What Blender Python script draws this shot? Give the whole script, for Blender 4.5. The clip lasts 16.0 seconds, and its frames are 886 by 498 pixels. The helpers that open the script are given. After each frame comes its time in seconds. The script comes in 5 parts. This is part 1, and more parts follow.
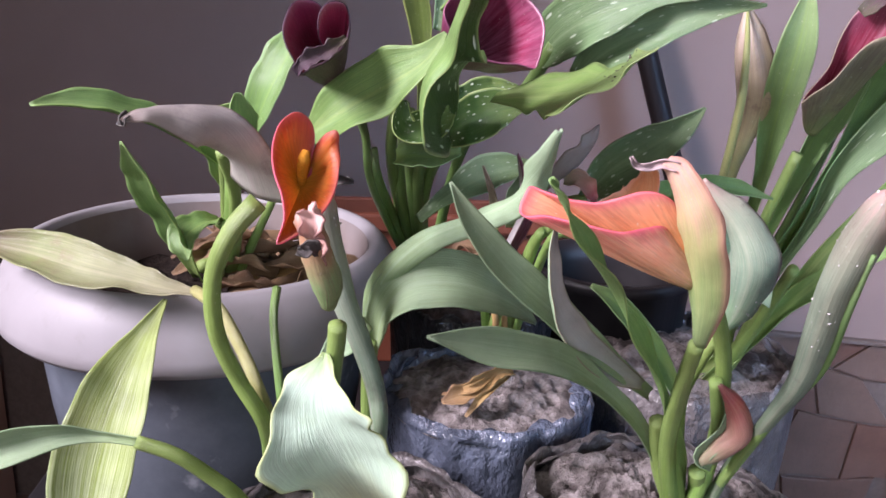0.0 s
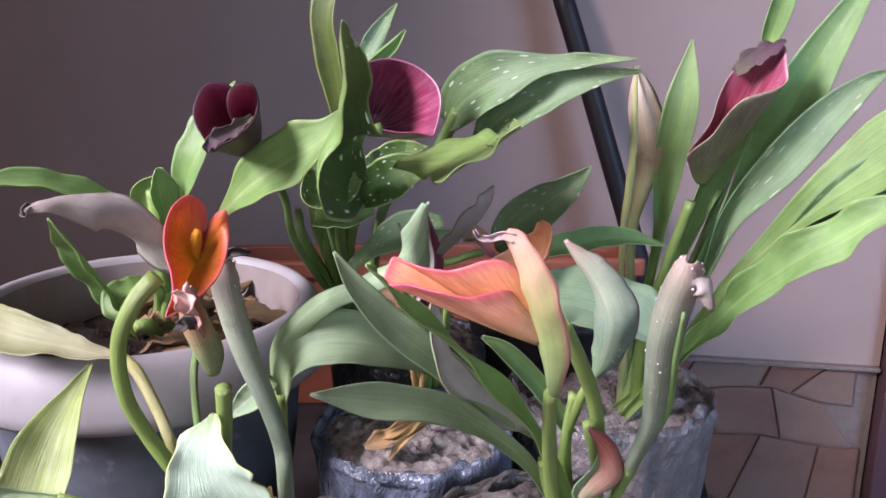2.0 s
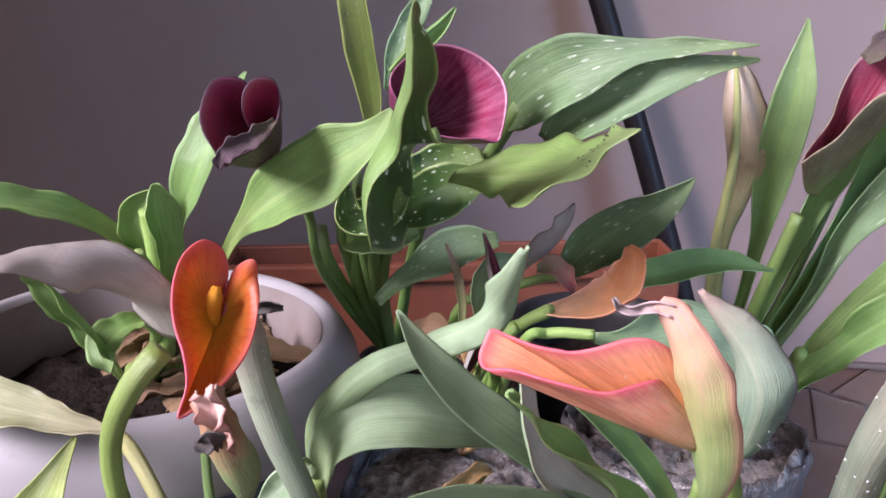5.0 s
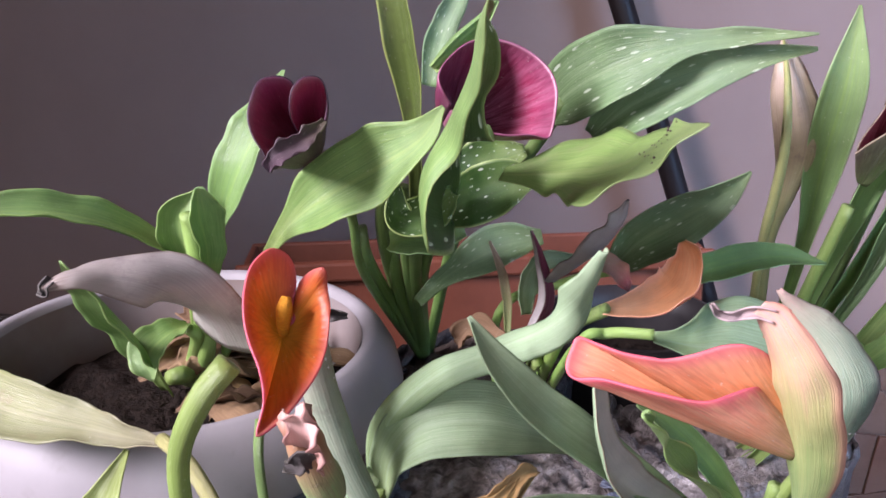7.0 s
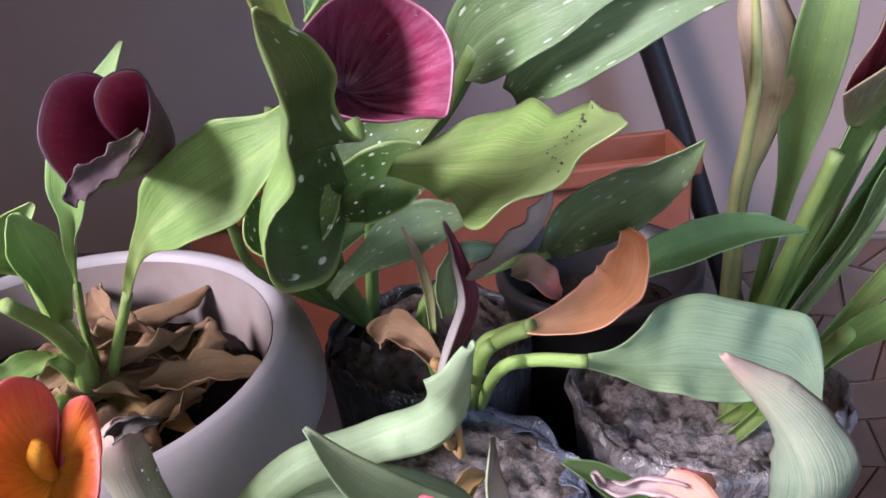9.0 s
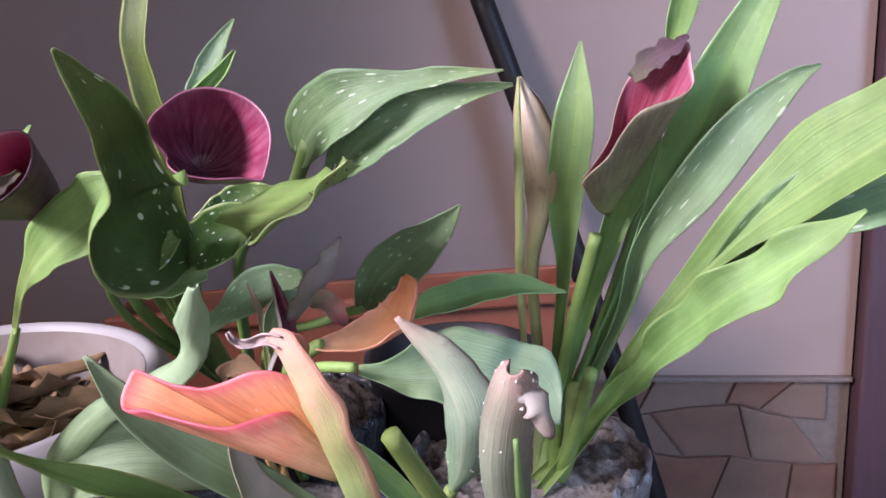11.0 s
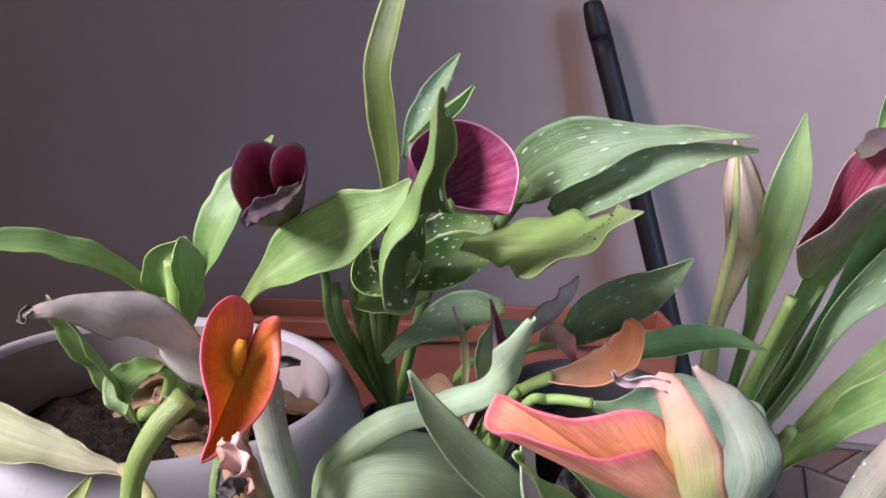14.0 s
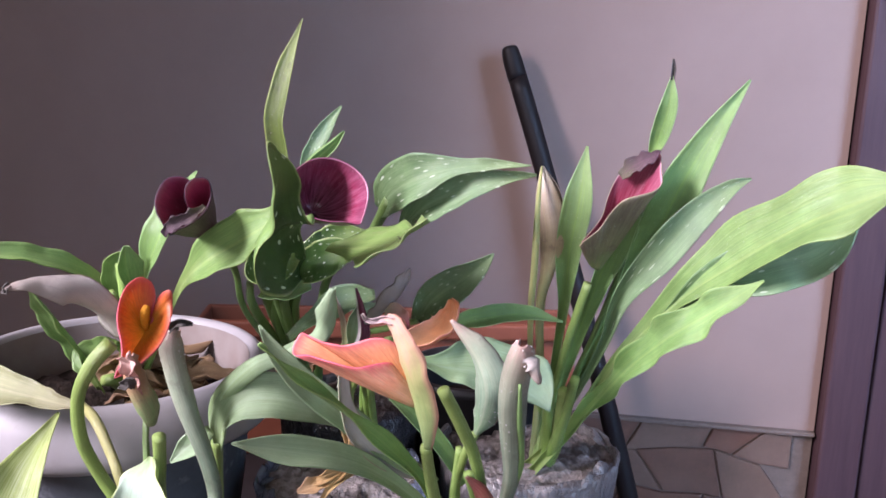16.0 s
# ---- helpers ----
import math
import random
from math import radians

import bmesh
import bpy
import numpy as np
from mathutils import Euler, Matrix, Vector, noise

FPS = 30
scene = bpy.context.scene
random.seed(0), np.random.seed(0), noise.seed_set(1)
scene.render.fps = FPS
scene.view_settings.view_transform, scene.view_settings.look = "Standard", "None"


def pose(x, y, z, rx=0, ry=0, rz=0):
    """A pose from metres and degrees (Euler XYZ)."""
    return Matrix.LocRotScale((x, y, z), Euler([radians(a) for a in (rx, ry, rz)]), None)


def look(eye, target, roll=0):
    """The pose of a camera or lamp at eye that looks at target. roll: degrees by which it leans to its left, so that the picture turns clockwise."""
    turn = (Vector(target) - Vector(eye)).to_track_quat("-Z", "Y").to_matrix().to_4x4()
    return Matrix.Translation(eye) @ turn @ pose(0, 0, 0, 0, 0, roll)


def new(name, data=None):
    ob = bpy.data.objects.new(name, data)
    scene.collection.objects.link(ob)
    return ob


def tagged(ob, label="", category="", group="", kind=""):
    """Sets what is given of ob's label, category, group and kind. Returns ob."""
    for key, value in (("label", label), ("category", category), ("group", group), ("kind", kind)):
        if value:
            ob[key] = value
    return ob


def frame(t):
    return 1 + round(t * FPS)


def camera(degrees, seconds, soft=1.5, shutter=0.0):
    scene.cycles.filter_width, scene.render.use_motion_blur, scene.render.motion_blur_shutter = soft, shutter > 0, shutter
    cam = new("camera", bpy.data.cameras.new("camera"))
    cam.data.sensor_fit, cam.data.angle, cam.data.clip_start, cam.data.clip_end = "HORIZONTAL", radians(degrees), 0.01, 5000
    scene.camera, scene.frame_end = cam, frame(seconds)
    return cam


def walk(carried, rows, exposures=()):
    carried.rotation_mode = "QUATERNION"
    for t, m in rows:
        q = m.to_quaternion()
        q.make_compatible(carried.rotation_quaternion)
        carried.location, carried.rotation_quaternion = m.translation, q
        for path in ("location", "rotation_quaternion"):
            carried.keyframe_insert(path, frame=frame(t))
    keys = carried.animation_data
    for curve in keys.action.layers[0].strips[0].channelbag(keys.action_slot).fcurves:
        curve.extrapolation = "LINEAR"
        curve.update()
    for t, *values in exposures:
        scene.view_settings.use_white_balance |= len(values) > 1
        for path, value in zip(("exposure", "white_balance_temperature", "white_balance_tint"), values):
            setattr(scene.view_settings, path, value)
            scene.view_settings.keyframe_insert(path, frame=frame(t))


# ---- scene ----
cam = camera(53.44, 16.0, soft=1.6)
PATH = [
    (0.0, pose(0.0220, 0.0496, 0.7607, 72.41, -2.15, -1.60)),
    (0.5, pose(0.0642, 0.0383, 0.7793, 72.84, -1.20, -1.43)),
    (1.0, pose(0.0828, 0.0062, 0.7736, 73.33, -0.83, -1.65)),
    (1.5, pose(0.0850, 0.0000, 0.7650, 74.00, -0.50, -2.00)),
    (2.0, pose(0.0812, 0.0108, 0.7910, 74.41, -0.22, -2.26)),
    (2.5, pose(0.0658, 0.0652, 0.7375, 74.03, -0.63, -2.28)),
    (3.0, pose(0.0593, 0.1416, 0.7337, 73.36, -0.42, -2.39)),
    (3.5, pose(0.0316, 0.1898, 0.7531, 72.93, -0.57, -2.53)),
    (4.0, pose(0.0403, 0.1455, 0.7906, 72.74, -0.70, -2.94)),
    (6.5, pose(0.0327, 0.1336, 0.7926, 72.50, 0.62, -3.56)),
    (7.0, pose(0.0117, 0.1507, 0.7942, 71.91, 0.85, -3.81)),
    (7.5, pose(0.0325, 0.1830, 0.8132, 65.53, 3.60, -4.72)),
    (8.0, pose(0.0634, 0.2194, 0.8082, 63.52, 5.08, -5.17)),
    (8.5, pose(0.0723, 0.2471, 0.8123, 63.08, 5.20, -5.00)),
    (9.0, pose(0.0794, 0.2581, 0.8203, 63.24, 5.17, -4.54)),
    (11.5, pose(0.1742, 0.0774, 0.7742, 76.20, 1.87, -4.03)),
    (12.0, pose(0.1675, 0.0346, 0.7606, 74.83, -0.11, -2.97)),
    (12.5, pose(0.1156, 0.0131, 0.7536, 73.94, -1.59, -3.28)),
    (13.0, pose(0.0732, 0.0151, 0.7710, 73.30, -1.66, -3.60)),
    (13.5, pose(0.0493, 0.0386, 0.8042, 72.15, -2.22, -1.83)),
    (14.0, pose(0.0331, 0.1136, 0.8028, 76.31, -2.95, -2.49)),
    (14.5, pose(0.0648, 0.1718, 0.7910, 76.79, -2.57, -1.83)),
    (15.0, pose(0.1012, 0.1599, 0.8012, 77.25, -2.34, -1.60)),
    (15.5, pose(0.1208, 0.0628, 0.8260, 77.69, -2.02, -1.84)),
    (16.0, pose(0.1360, -0.0888, 0.8357, 77.86, -1.62, -2.12)),
]
walk(cam, PATH, [(0.0, 0.03), (4.2, 0.03), (6.5, 0.1), (9.2, 0.1), (11.5, 0.12), (12.5, 0.2), (13.5, 0.08), (14.5, 0.0), (16.0, 0.18)])

# ---- light: a dim room, daylight from a window front-left of the plants, fill lamps added behind the camera and at right ----
world = bpy.data.worlds.new("world")
scene.world = world
world.use_nodes = True
wn = world.node_tree.nodes
sky = wn.new("ShaderNodeTexSky")
sky.sky_type = 'NISHITA'
sky.sun_disc = False
sky.sun_elevation, sky.sun_rotation = radians(40), radians(210)
world.node_tree.links.new(sky.outputs[0], wn["Background"].inputs[0])
wn["Background"].inputs[1].default_value = 0.008
scene.view_settings.exposure = 0.0


def area_light(name, where, target, size_x, size_y, power, colour, spread=180):
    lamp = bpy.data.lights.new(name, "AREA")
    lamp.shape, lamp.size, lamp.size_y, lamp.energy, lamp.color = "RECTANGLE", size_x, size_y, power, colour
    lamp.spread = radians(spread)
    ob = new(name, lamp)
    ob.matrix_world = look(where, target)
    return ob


area_light("window_daylight", (-2.15, -0.45, 2.2), (0.1, 0.6, 0.5), 0.65, 1.3, 292, (0.965, 0.865, 1.0))
# fill lamp added behind the camera to brighten blooms and front leaves
area_light("front_fill_light", (-0.3, -2.95, 1.6), (-0.1, 0.6, 0.6), 1.7, 1.2, 50, (0.86, 0.88, 1.0))
# narrow cool lamp added to lighten the right end of the back wall
area_light("right_wall_fill", (1.75, -0.55, 1.35), (1.0, 1.3, 0.75), 0.8, 1.5, 22, (0.36, 0.58, 1.0), 66)


# ---- materials ----
def material(name, rough=0.5, spec=0.5):
    mat = bpy.data.materials.new(name)
    mat.use_nodes = True
    tree = mat.node_tree
    bsdf = tree.nodes["Principled BSDF"]
    bsdf.inputs["Roughness"].default_value = rough
    bsdf.inputs["Specular IOR Level"].default_value = spec
    return mat, tree, bsdf


def node(tree, kind, **values):
    n = tree.nodes.new(kind)
    for key, value in values.items():
        n.inputs[key].default_value = value
    return n


def ramp(tree, source, stops):
    r = tree.nodes.new("ShaderNodeValToRGB")
    while len(r.color_ramp.elements) < len(stops):
        r.color_ramp.elements.new(0.5)
    for e, (p, c) in zip(r.color_ramp.elements, stops):
        e.position, e.color = p, (*c, 1) if len(c) == 3 else c
    tree.links.new(source, r.inputs[0])
    return r.outputs[0]


def grey(v):
    return (v, v, v)


def mix(tree, factor, a, b, blend="MIX"):
    m = tree.nodes.new("ShaderNodeMix")
    m.data_type, m.blend_type = "RGBA", blend
    for socket, value in ((m.inputs[0], factor), (m.inputs[6], a), (m.inputs[7], b)):
        if isinstance(value, (int, float)):
            socket.default_value = value
        elif isinstance(value, tuple):
            socket.default_value = (*value, 1)
        else:
            tree.links.new(value, socket)
    return m.outputs[2]


def bump(tree, bsdf, height, strength, distance=0.001):
    b = tree.nodes.new("ShaderNodeBump")
    b.inputs["Strength"].default_value, b.inputs["Distance"].default_value = strength, distance
    tree.links.new(height, b.inputs["Height"])
    tree.links.new(b.outputs[0], bsdf.inputs["Normal"])


def object_noise(tree, scale, detail=6, rough=0.6, stretch=(1, 1, 1)):
    co = tree.nodes.new("ShaderNodeTexCoord")
    mp = node(tree, "ShaderNodeMapping")
    mp.inputs["Scale"].default_value = stretch
    tree.links.new(co.outputs["Object"], mp.inputs[0])
    n = node(tree, "ShaderNodeTexNoise", Scale=scale, Detail=detail, Roughness=rough)
    tree.links.new(mp.outputs[0], n.inputs["Vector"])
    return n.outputs[0]


def plant_material(name, along, rim=None, rim_width=0.1, vein=(0.25, 0.4, 0.1), vein_amount=0.35, spots=0.0, blotch=(0.27, 0.31, 0.11),
                   blotch_amount=0.2, rough=0.36, glow=0.25, midrib=0.5, streak=0.5, mouth=None, mouth_from=0.95):
    """A leaf or spathe. along: colours from the base (0) to the tip (1). rim: colour of the margin. Veins run along the blade."""
    mat, tree, bsdf = material(name, rough, 0.45)
    links = tree.links
    uv = tree.nodes.new("ShaderNodeUVMap")
    uv.uv_map = "blade"
    sep = tree.nodes.new("ShaderNodeSeparateXYZ")
    links.new(uv.outputs[0], sep.inputs[0])
    wob = node(tree, "ShaderNodeTexNoise", Scale=4.0, Detail=3.0)
    links.new(uv.outputs[0], wob.inputs["Vector"])
    add = tree.nodes.new("ShaderNodeMath")
    add.operation = "MULTIPLY_ADD"
    links.new(wob.outputs[0], add.inputs[0])
    add.inputs[1].default_value = 0.35
    sub = tree.nodes.new("ShaderNodeMath")
    sub.operation = "SUBTRACT"
    links.new(sep.outputs[0], sub.inputs[0])
    sub.inputs[1].default_value = 0.175
    links.new(sub.outputs[0], add.inputs[2])
    colour = ramp(tree, add.outputs[0], along)
    # fine veins along the blade
    mp = node(tree, "ShaderNodeMapping")
    mp.inputs["Scale"].default_value = (1.8, 44, 1)
    links.new(uv.outputs[0], mp.inputs[0])
    lines = node(tree, "ShaderNodeTexNoise", Scale=1.0, Detail=4.0, Roughness=0.65)
    links.new(mp.outputs[0], lines.inputs["Vector"])
    line_mask = ramp(tree, lines.outputs[0], [(0.40, grey(0)), (0.60, grey(streak))])
    colour = mix(tree, line_mask, colour, vein)
    fine = node(tree, "ShaderNodeTexNoise", Scale=2.6, Detail=2.0, Roughness=0.5)
    links.new(mp.outputs[0], fine.inputs["Vector"])
    colour = mix(tree, 0.32, colour, ramp(tree, fine.outputs[0], [(0.36, grey(0.50)), (0.58, grey(1.0))]), "MULTIPLY")
    # distance from the midrib
    off = tree.nodes.new("ShaderNodeMath")
    off.operation = "SUBTRACT"
    links.new(sep.outputs[1], off.inputs[0])
    off.inputs[1].default_value = 0.5
    ab = tree.nodes.new("ShaderNodeMath")
    ab.operation = "ABSOLUTE"
    links.new(off.outputs[0], ab.inputs[0])
    if midrib:
        colour = mix(tree, ramp(tree, ab.outputs[0], [(0.0, grey(midrib)), (0.05, grey(0))]), colour, vein)
    if mouth:
        colour = mix(tree, ramp(tree, sep.outputs[0], [(mouth_from, grey(0)), (0.995, grey(1))]), colour, mouth)
    if rim:
        colour = mix(tree, ramp(tree, ab.outputs[0], [(0.5 - rim_width, grey(0)), (0.5, grey(1))]), colour, rim)
    big = object_noise(tree, 55, 5, 0.7)
    colour = mix(tree, ramp(tree, big, [(0.56, grey(0)), (0.75, grey(blotch_amount))]), colour, blotch)
    soft = object_noise(tree, 30, 4)
    colour = mix(tree, 0.45, colour, ramp(tree, soft, [(0.32, grey(0.35)), (0.66, grey(1.0))]), "MULTIPLY")
    info = tree.nodes.new("ShaderNodeObjectInfo")
    tone = tree.nodes.new("ShaderNodeHueSaturation")
    for socket, low, high in (("Hue", 0.492, 0.508), ("Value", 0.88, 1.14)):
        span = tree.nodes.new("ShaderNodeMapRange")
        span.inputs["To Min"].default_value, span.inputs["To Max"].default_value = low, high
        links.new(info.outputs["Random"], span.inputs["Value"])
        links.new(span.outputs[0], tone.inputs[socket])
    links.new(colour, tone.inputs["Color"])
    colour = tone.outputs[0]
    if spots:
        mp2 = node(tree, "ShaderNodeMapping")
        mp2.inputs["Scale"].default_value = (11, 10, 1)
        links.new(uv.outputs[0], mp2.inputs[0])
        vor = node(tree, "ShaderNodeTexVoronoi", Scale=1.0, Randomness=1.0)
        links.new(mp2.outputs[0], vor.inputs["Vector"])
        dots = ramp(tree, vor.outputs["Distance"], [(0.16, grey(spots)), (0.22, grey(0))])
        drift = node(tree, "ShaderNodeTexNoise", Scale=7.0, Detail=2.0)
        links.new(uv.outputs[0], drift.inputs["Vector"])
        colour = mix(tree, mix(tree, 1.0, dots, ramp(tree, drift.outputs[0], [(0.41, grey(0)), (0.48, grey(1))]), "MULTIPLY"), colour, (0.72, 0.8, 0.66))
    dust = object_noise(tree, 700, 2)
    colour = mix(tree, ramp(tree, dust, [(0.68, grey(0)), (0.75, grey(0.35))]), colour, (0.7, 0.7, 0.62))
    links.new(colour, bsdf.inputs["Base Color"])
    bump(tree, bsdf, lines.outputs[0], 0.55, 0.0014)
    trans = tree.nodes.new("ShaderNodeBsdfTranslucent")
    links.new(colour, trans.inputs[0])
    blend = tree.nodes.new("ShaderNodeMixShader")
    blend.inputs[0].default_value = glow
    links.new(bsdf.outputs[0], blend.inputs[1])
    links.new(trans.outputs[0], blend.inputs[2])
    links.new(blend.outputs[0], tree.nodes["Material Output"].inputs[0])
    return mat


def rough_material(name, a, b, scale, rough=0.8, bump_strength=0.5, bump_size=0.003, detail=8, spec=0.3, stretch=(1, 1, 1), metal=0.0, second=None):
    mat, tree, bsdf = material(name, rough, spec)
    bsdf.inputs["Metallic"].default_value = metal
    n = object_noise(tree, scale, detail, 0.65, stretch)
    colour = ramp(tree, n, [(0.3, a), (0.7, b)])
    if second:
        scale2, colour2, low, high, amount = second
        m = object_noise(tree, scale2, 4, 0.6)
        colour = mix(tree, ramp(tree, m, [(low, grey(0)), (high, grey(amount))]), colour, colour2)
    tree.links.new(colour, bsdf.inputs["Base Color"])
    bump(tree, bsdf, n, bump_strength, bump_size)
    return mat


G = dict(
    leaf=plant_material("green_leaf", [(0.0, (0.28, 0.41, 0.12)), (0.3, (0.17, 0.30, 0.10)), (0.7, (0.20, 0.33, 0.13)), (1.0, (0.27, 0.40, 0.18))], rim=(0.3, 0.45, 0.2), rim_width=0.03),
    lime=plant_material("lime_leaf", [(0.0, (0.36, 0.48, 0.14)), (0.3, (0.20, 0.38, 0.11)), (0.6, (0.22, 0.40, 0.135)), (1.0, (0.31, 0.48, 0.20))], vein=(0.38, 0.54, 0.19), rim=(0.34, 0.50, 0.17), rim_width=0.02),
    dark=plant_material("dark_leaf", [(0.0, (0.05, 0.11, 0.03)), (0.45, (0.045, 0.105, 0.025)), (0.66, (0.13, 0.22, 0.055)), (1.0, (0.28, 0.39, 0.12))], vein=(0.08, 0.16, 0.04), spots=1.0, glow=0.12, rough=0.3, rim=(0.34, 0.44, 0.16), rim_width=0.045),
    speck=plant_material("specked_leaf", [(0.0, (0.10, 0.18, 0.06)), (0.3, (0.14, 0.25, 0.11)), (0.6, (0.19, 0.31, 0.17)), (1.0, (0.24, 0.36, 0.15))], vein=(0.27, 0.39, 0.21), spots=0.55, glow=0.15),
    olive=plant_material("olive_leaf", [(0.0, (0.08, 0.13, 0.025)), (0.5, (0.085, 0.13, 0.03)), (1.0, (0.19, 0.26, 0.07))], vein=(0.13, 0.19, 0.05), glow=0.2, rim=(0.35, 0.42, 0.12), rim_width=0.06, blotch=(0.06, 0.06, 0.03), blotch_amount=0.8),
    teal=plant_material("grey_green_leaf", [(0.0, (0.38, 0.52, 0.22)), (0.4, (0.32, 0.46, 0.26)), (1.0, (0.39, 0.52, 0.33))], vein=(0.45, 0.58, 0.38), rim=(0.3, 0.42, 0.25), rim_width=0.03),
    mint=plant_material("bleached_leaf", [(0.0, (0.75, 0.55, 0.15)), (0.18, (0.72, 0.78, 0.5)), (0.45, (0.52, 0.68, 0.52)), (0.85, (0.56, 0.72, 0.58)), (1.0, (0.45, 0.6, 0.2))], vein=(0.58, 0.72, 0.58), streak=0.25, vein_amount=0.2, rim=(0.55, 0.62, 0.3), rim_width=0.04, midrib=0.2),
    striped=plant_material("striped_pale_leaf", [(0.0, (0.45, 0.55, 0.2)), (0.4, (0.5, 0.62, 0.28)), (1.0, (0.62, 0.72, 0.48))], vein=(0.25, 0.36, 0.05), streak=0.8),
    yellow=plant_material("yellowed_leaf", [(0.0, (0.28, 0.25, 0.16)), (0.4, (0.26, 0.27, 0.14)), (0.8, (0.22, 0.26, 0.10)), (1.0, (0.18, 0.13, 0.09))], vein=(0.38, 0.37, 0.24), blotch_amount=0.7, blotch=(0.24, 0.17, 0.12)),
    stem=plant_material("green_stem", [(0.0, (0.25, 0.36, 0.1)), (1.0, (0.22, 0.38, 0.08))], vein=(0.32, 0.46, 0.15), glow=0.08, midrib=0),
    # the same stem green darkened, so shade among the leaves is in the colour
    stem_shaded=plant_material("shaded_green_stem", [(0.0, (0.1, 0.16, 0.04)), (1.0, (0.13, 0.24, 0.06))], vein=(0.2, 0.3, 0.1), glow=0.05, midrib=0),
    stem_old=plant_material("yellowing_stem", [(0.0, (0.36, 0.36, 0.14)), (1.0, (0.38, 0.4, 0.14))], vein=(0.42, 0.42, 0.2), glow=0.06, midrib=0, blotch_amount=0.5),
    orange=plant_material("orange_spathe", [(0.0, (0.84, 0.50, 0.06)), (0.35, (0.86, 0.42, 0.05)), (0.55, (0.88, 0.33, 0.05)), (0.8, (0.86, 0.24, 0.05)), (1.0, (0.80, 0.15, 0.06))], vein=(0.9, 0.42, 0.08), rim=(0.85, 0.22, 0.22), rim_width=0.24, blotch=(0.84, 0.22, 0.06), blotch_amount=0.15, glow=0.6, rough=0.36, midrib=0.3, mouth=(0.88, 0.30, 0.22), mouth_from=0.84),
    spent=plant_material("spent_rusty_spathe", [(0.0, (0.20, 0.34, 0.12)), (0.3, (0.26, 0.38, 0.16)), (0.5, (0.42, 0.27, 0.15)), (0.75, (0.40, 0.17, 0.11)), (1.0, (0.62, 0.40, 0.36))], vein=(0.30, 0.22, 0.14), blotch=(0.10, 0.05, 0.05), blotch_amount=0.7, glow=0.15, rough=0.6, midrib=0),
    papery_pink=plant_material("papery_pink_spathe", [(0.0, (0.50, 0.22, 0.16)), (0.4, (0.74, 0.42, 0.38)), (1.0, (0.78, 0.60, 0.56))], vein=(0.80, 0.62, 0.58), rim=(0.40, 0.22, 0.2), rim_width=0.08, blotch=(0.45, 0.14, 0.12), blotch_amount=0.5, glow=0.3, rough=0.6, midrib=0),
    coral_in=plant_material("coral_spathe_inside", [(0.0, (0.80, 0.42, 0.12)), (0.4, (0.86, 0.36, 0.12)), (0.8, (0.88, 0.36, 0.20)), (1.0, (0.88, 0.40, 0.28))], vein=(0.90, 0.46, 0.24), rim=(0.86, 0.30, 0.22), rim_width=0.03, blotch=(0.84, 0.25, 0.12), blotch_amount=0.3, glow=0.35, rough=0.4, midrib=0, mouth=(0.86, 0.22, 0.24), mouth_from=0.86),
    coral=plant_material("coral_spathe", [(0.0, (0.56, 0.56, 0.22)), (0.2, (0.84, 0.55, 0.28)), (0.55, (0.89, 0.46, 0.28)), (0.85, (0.88, 0.40, 0.30)), (1.0, (0.84, 0.20, 0.22))], vein=(0.92, 0.56, 0.36), rim=(0.84, 0.2, 0.25), rim_width=0.06, blotch=(0.86, 0.34, 0.2), blotch_amount=0.4, glow=0.4, rough=0.38, midrib=0.1, streak=0.8, mouth=(0.86, 0.18, 0.24), mouth_from=0.88),
    peach=plant_material("peach_spathe", [(0.0, (0.86, 0.5, 0.3)), (0.5, (0.86, 0.4, 0.2)), (1.0, (0.84, 0.3, 0.12))], vein=(0.88, 0.5, 0.28), rim=(0.88, 0.46, 0.3), rim_width=0.15, blotch=(0.85, 0.35, 0.15), glow=0.3, midrib=0.2),
    tongue=plant_material("green_pink_spathe", [(0.0, (0.26, 0.44, 0.20)), (0.25, (0.38, 0.54, 0.20)), (0.45, (0.66, 0.62, 0.28)), (0.62, (0.86, 0.58, 0.40)), (1.0, (0.88, 0.46, 0.46))], vein=(0.62, 0.68, 0.3), vein_amount=0.15, blotch=(0.45, 0.62, 0.25), rim=(0.88, 0.45, 0.34), rim_width=0.16, midrib=0.1),
    bud=plant_material("fading_bud", [(0.0, (0.19, 0.33, 0.15)), (0.35, (0.25, 0.38, 0.27)), (0.62, (0.34, 0.42, 0.31)), (0.84, (0.52, 0.47, 0.38)), (1.0, (0.74, 0.44, 0.42))], vein=(0.44, 0.48, 0.36), rim=(0.34, 0.27, 0.25), rim_width=0.1, blotch=(0.14, 0.1, 0.1), blotch_amount=0.6),
    horn=plant_material("wilted_grey_spathe", [(0.0, (0.46, 0.48, 0.40)), (0.3, (0.50, 0.47, 0.46)), (0.75, (0.47, 0.42, 0.39)), (0.92, (0.36, 0.28, 0.25)), (1.0, (0.14, 0.11, 0.10))], vein=(0.5, 0.44, 0.42), blotch=(0.12, 0.09, 0.1), blotch_amount=0.5, rim=(0.3, 0.25, 0.2), rim_width=0.04),
    purple=plant_material("plum_spathe", [(0.0, (0.16, 0.01, 0.03)), (0.5, (0.20, 0.025, 0.07)), (1.0, (0.24, 0.05, 0.12))], vein=(0.32, 0.07, 0.15), rim=(0.38, 0.14, 0.22), rim_width=0.05, blotch=(0.12, 0.01, 0.04), glow=0.12, midrib=0, mouth=(0.34, 0.11, 0.19)),
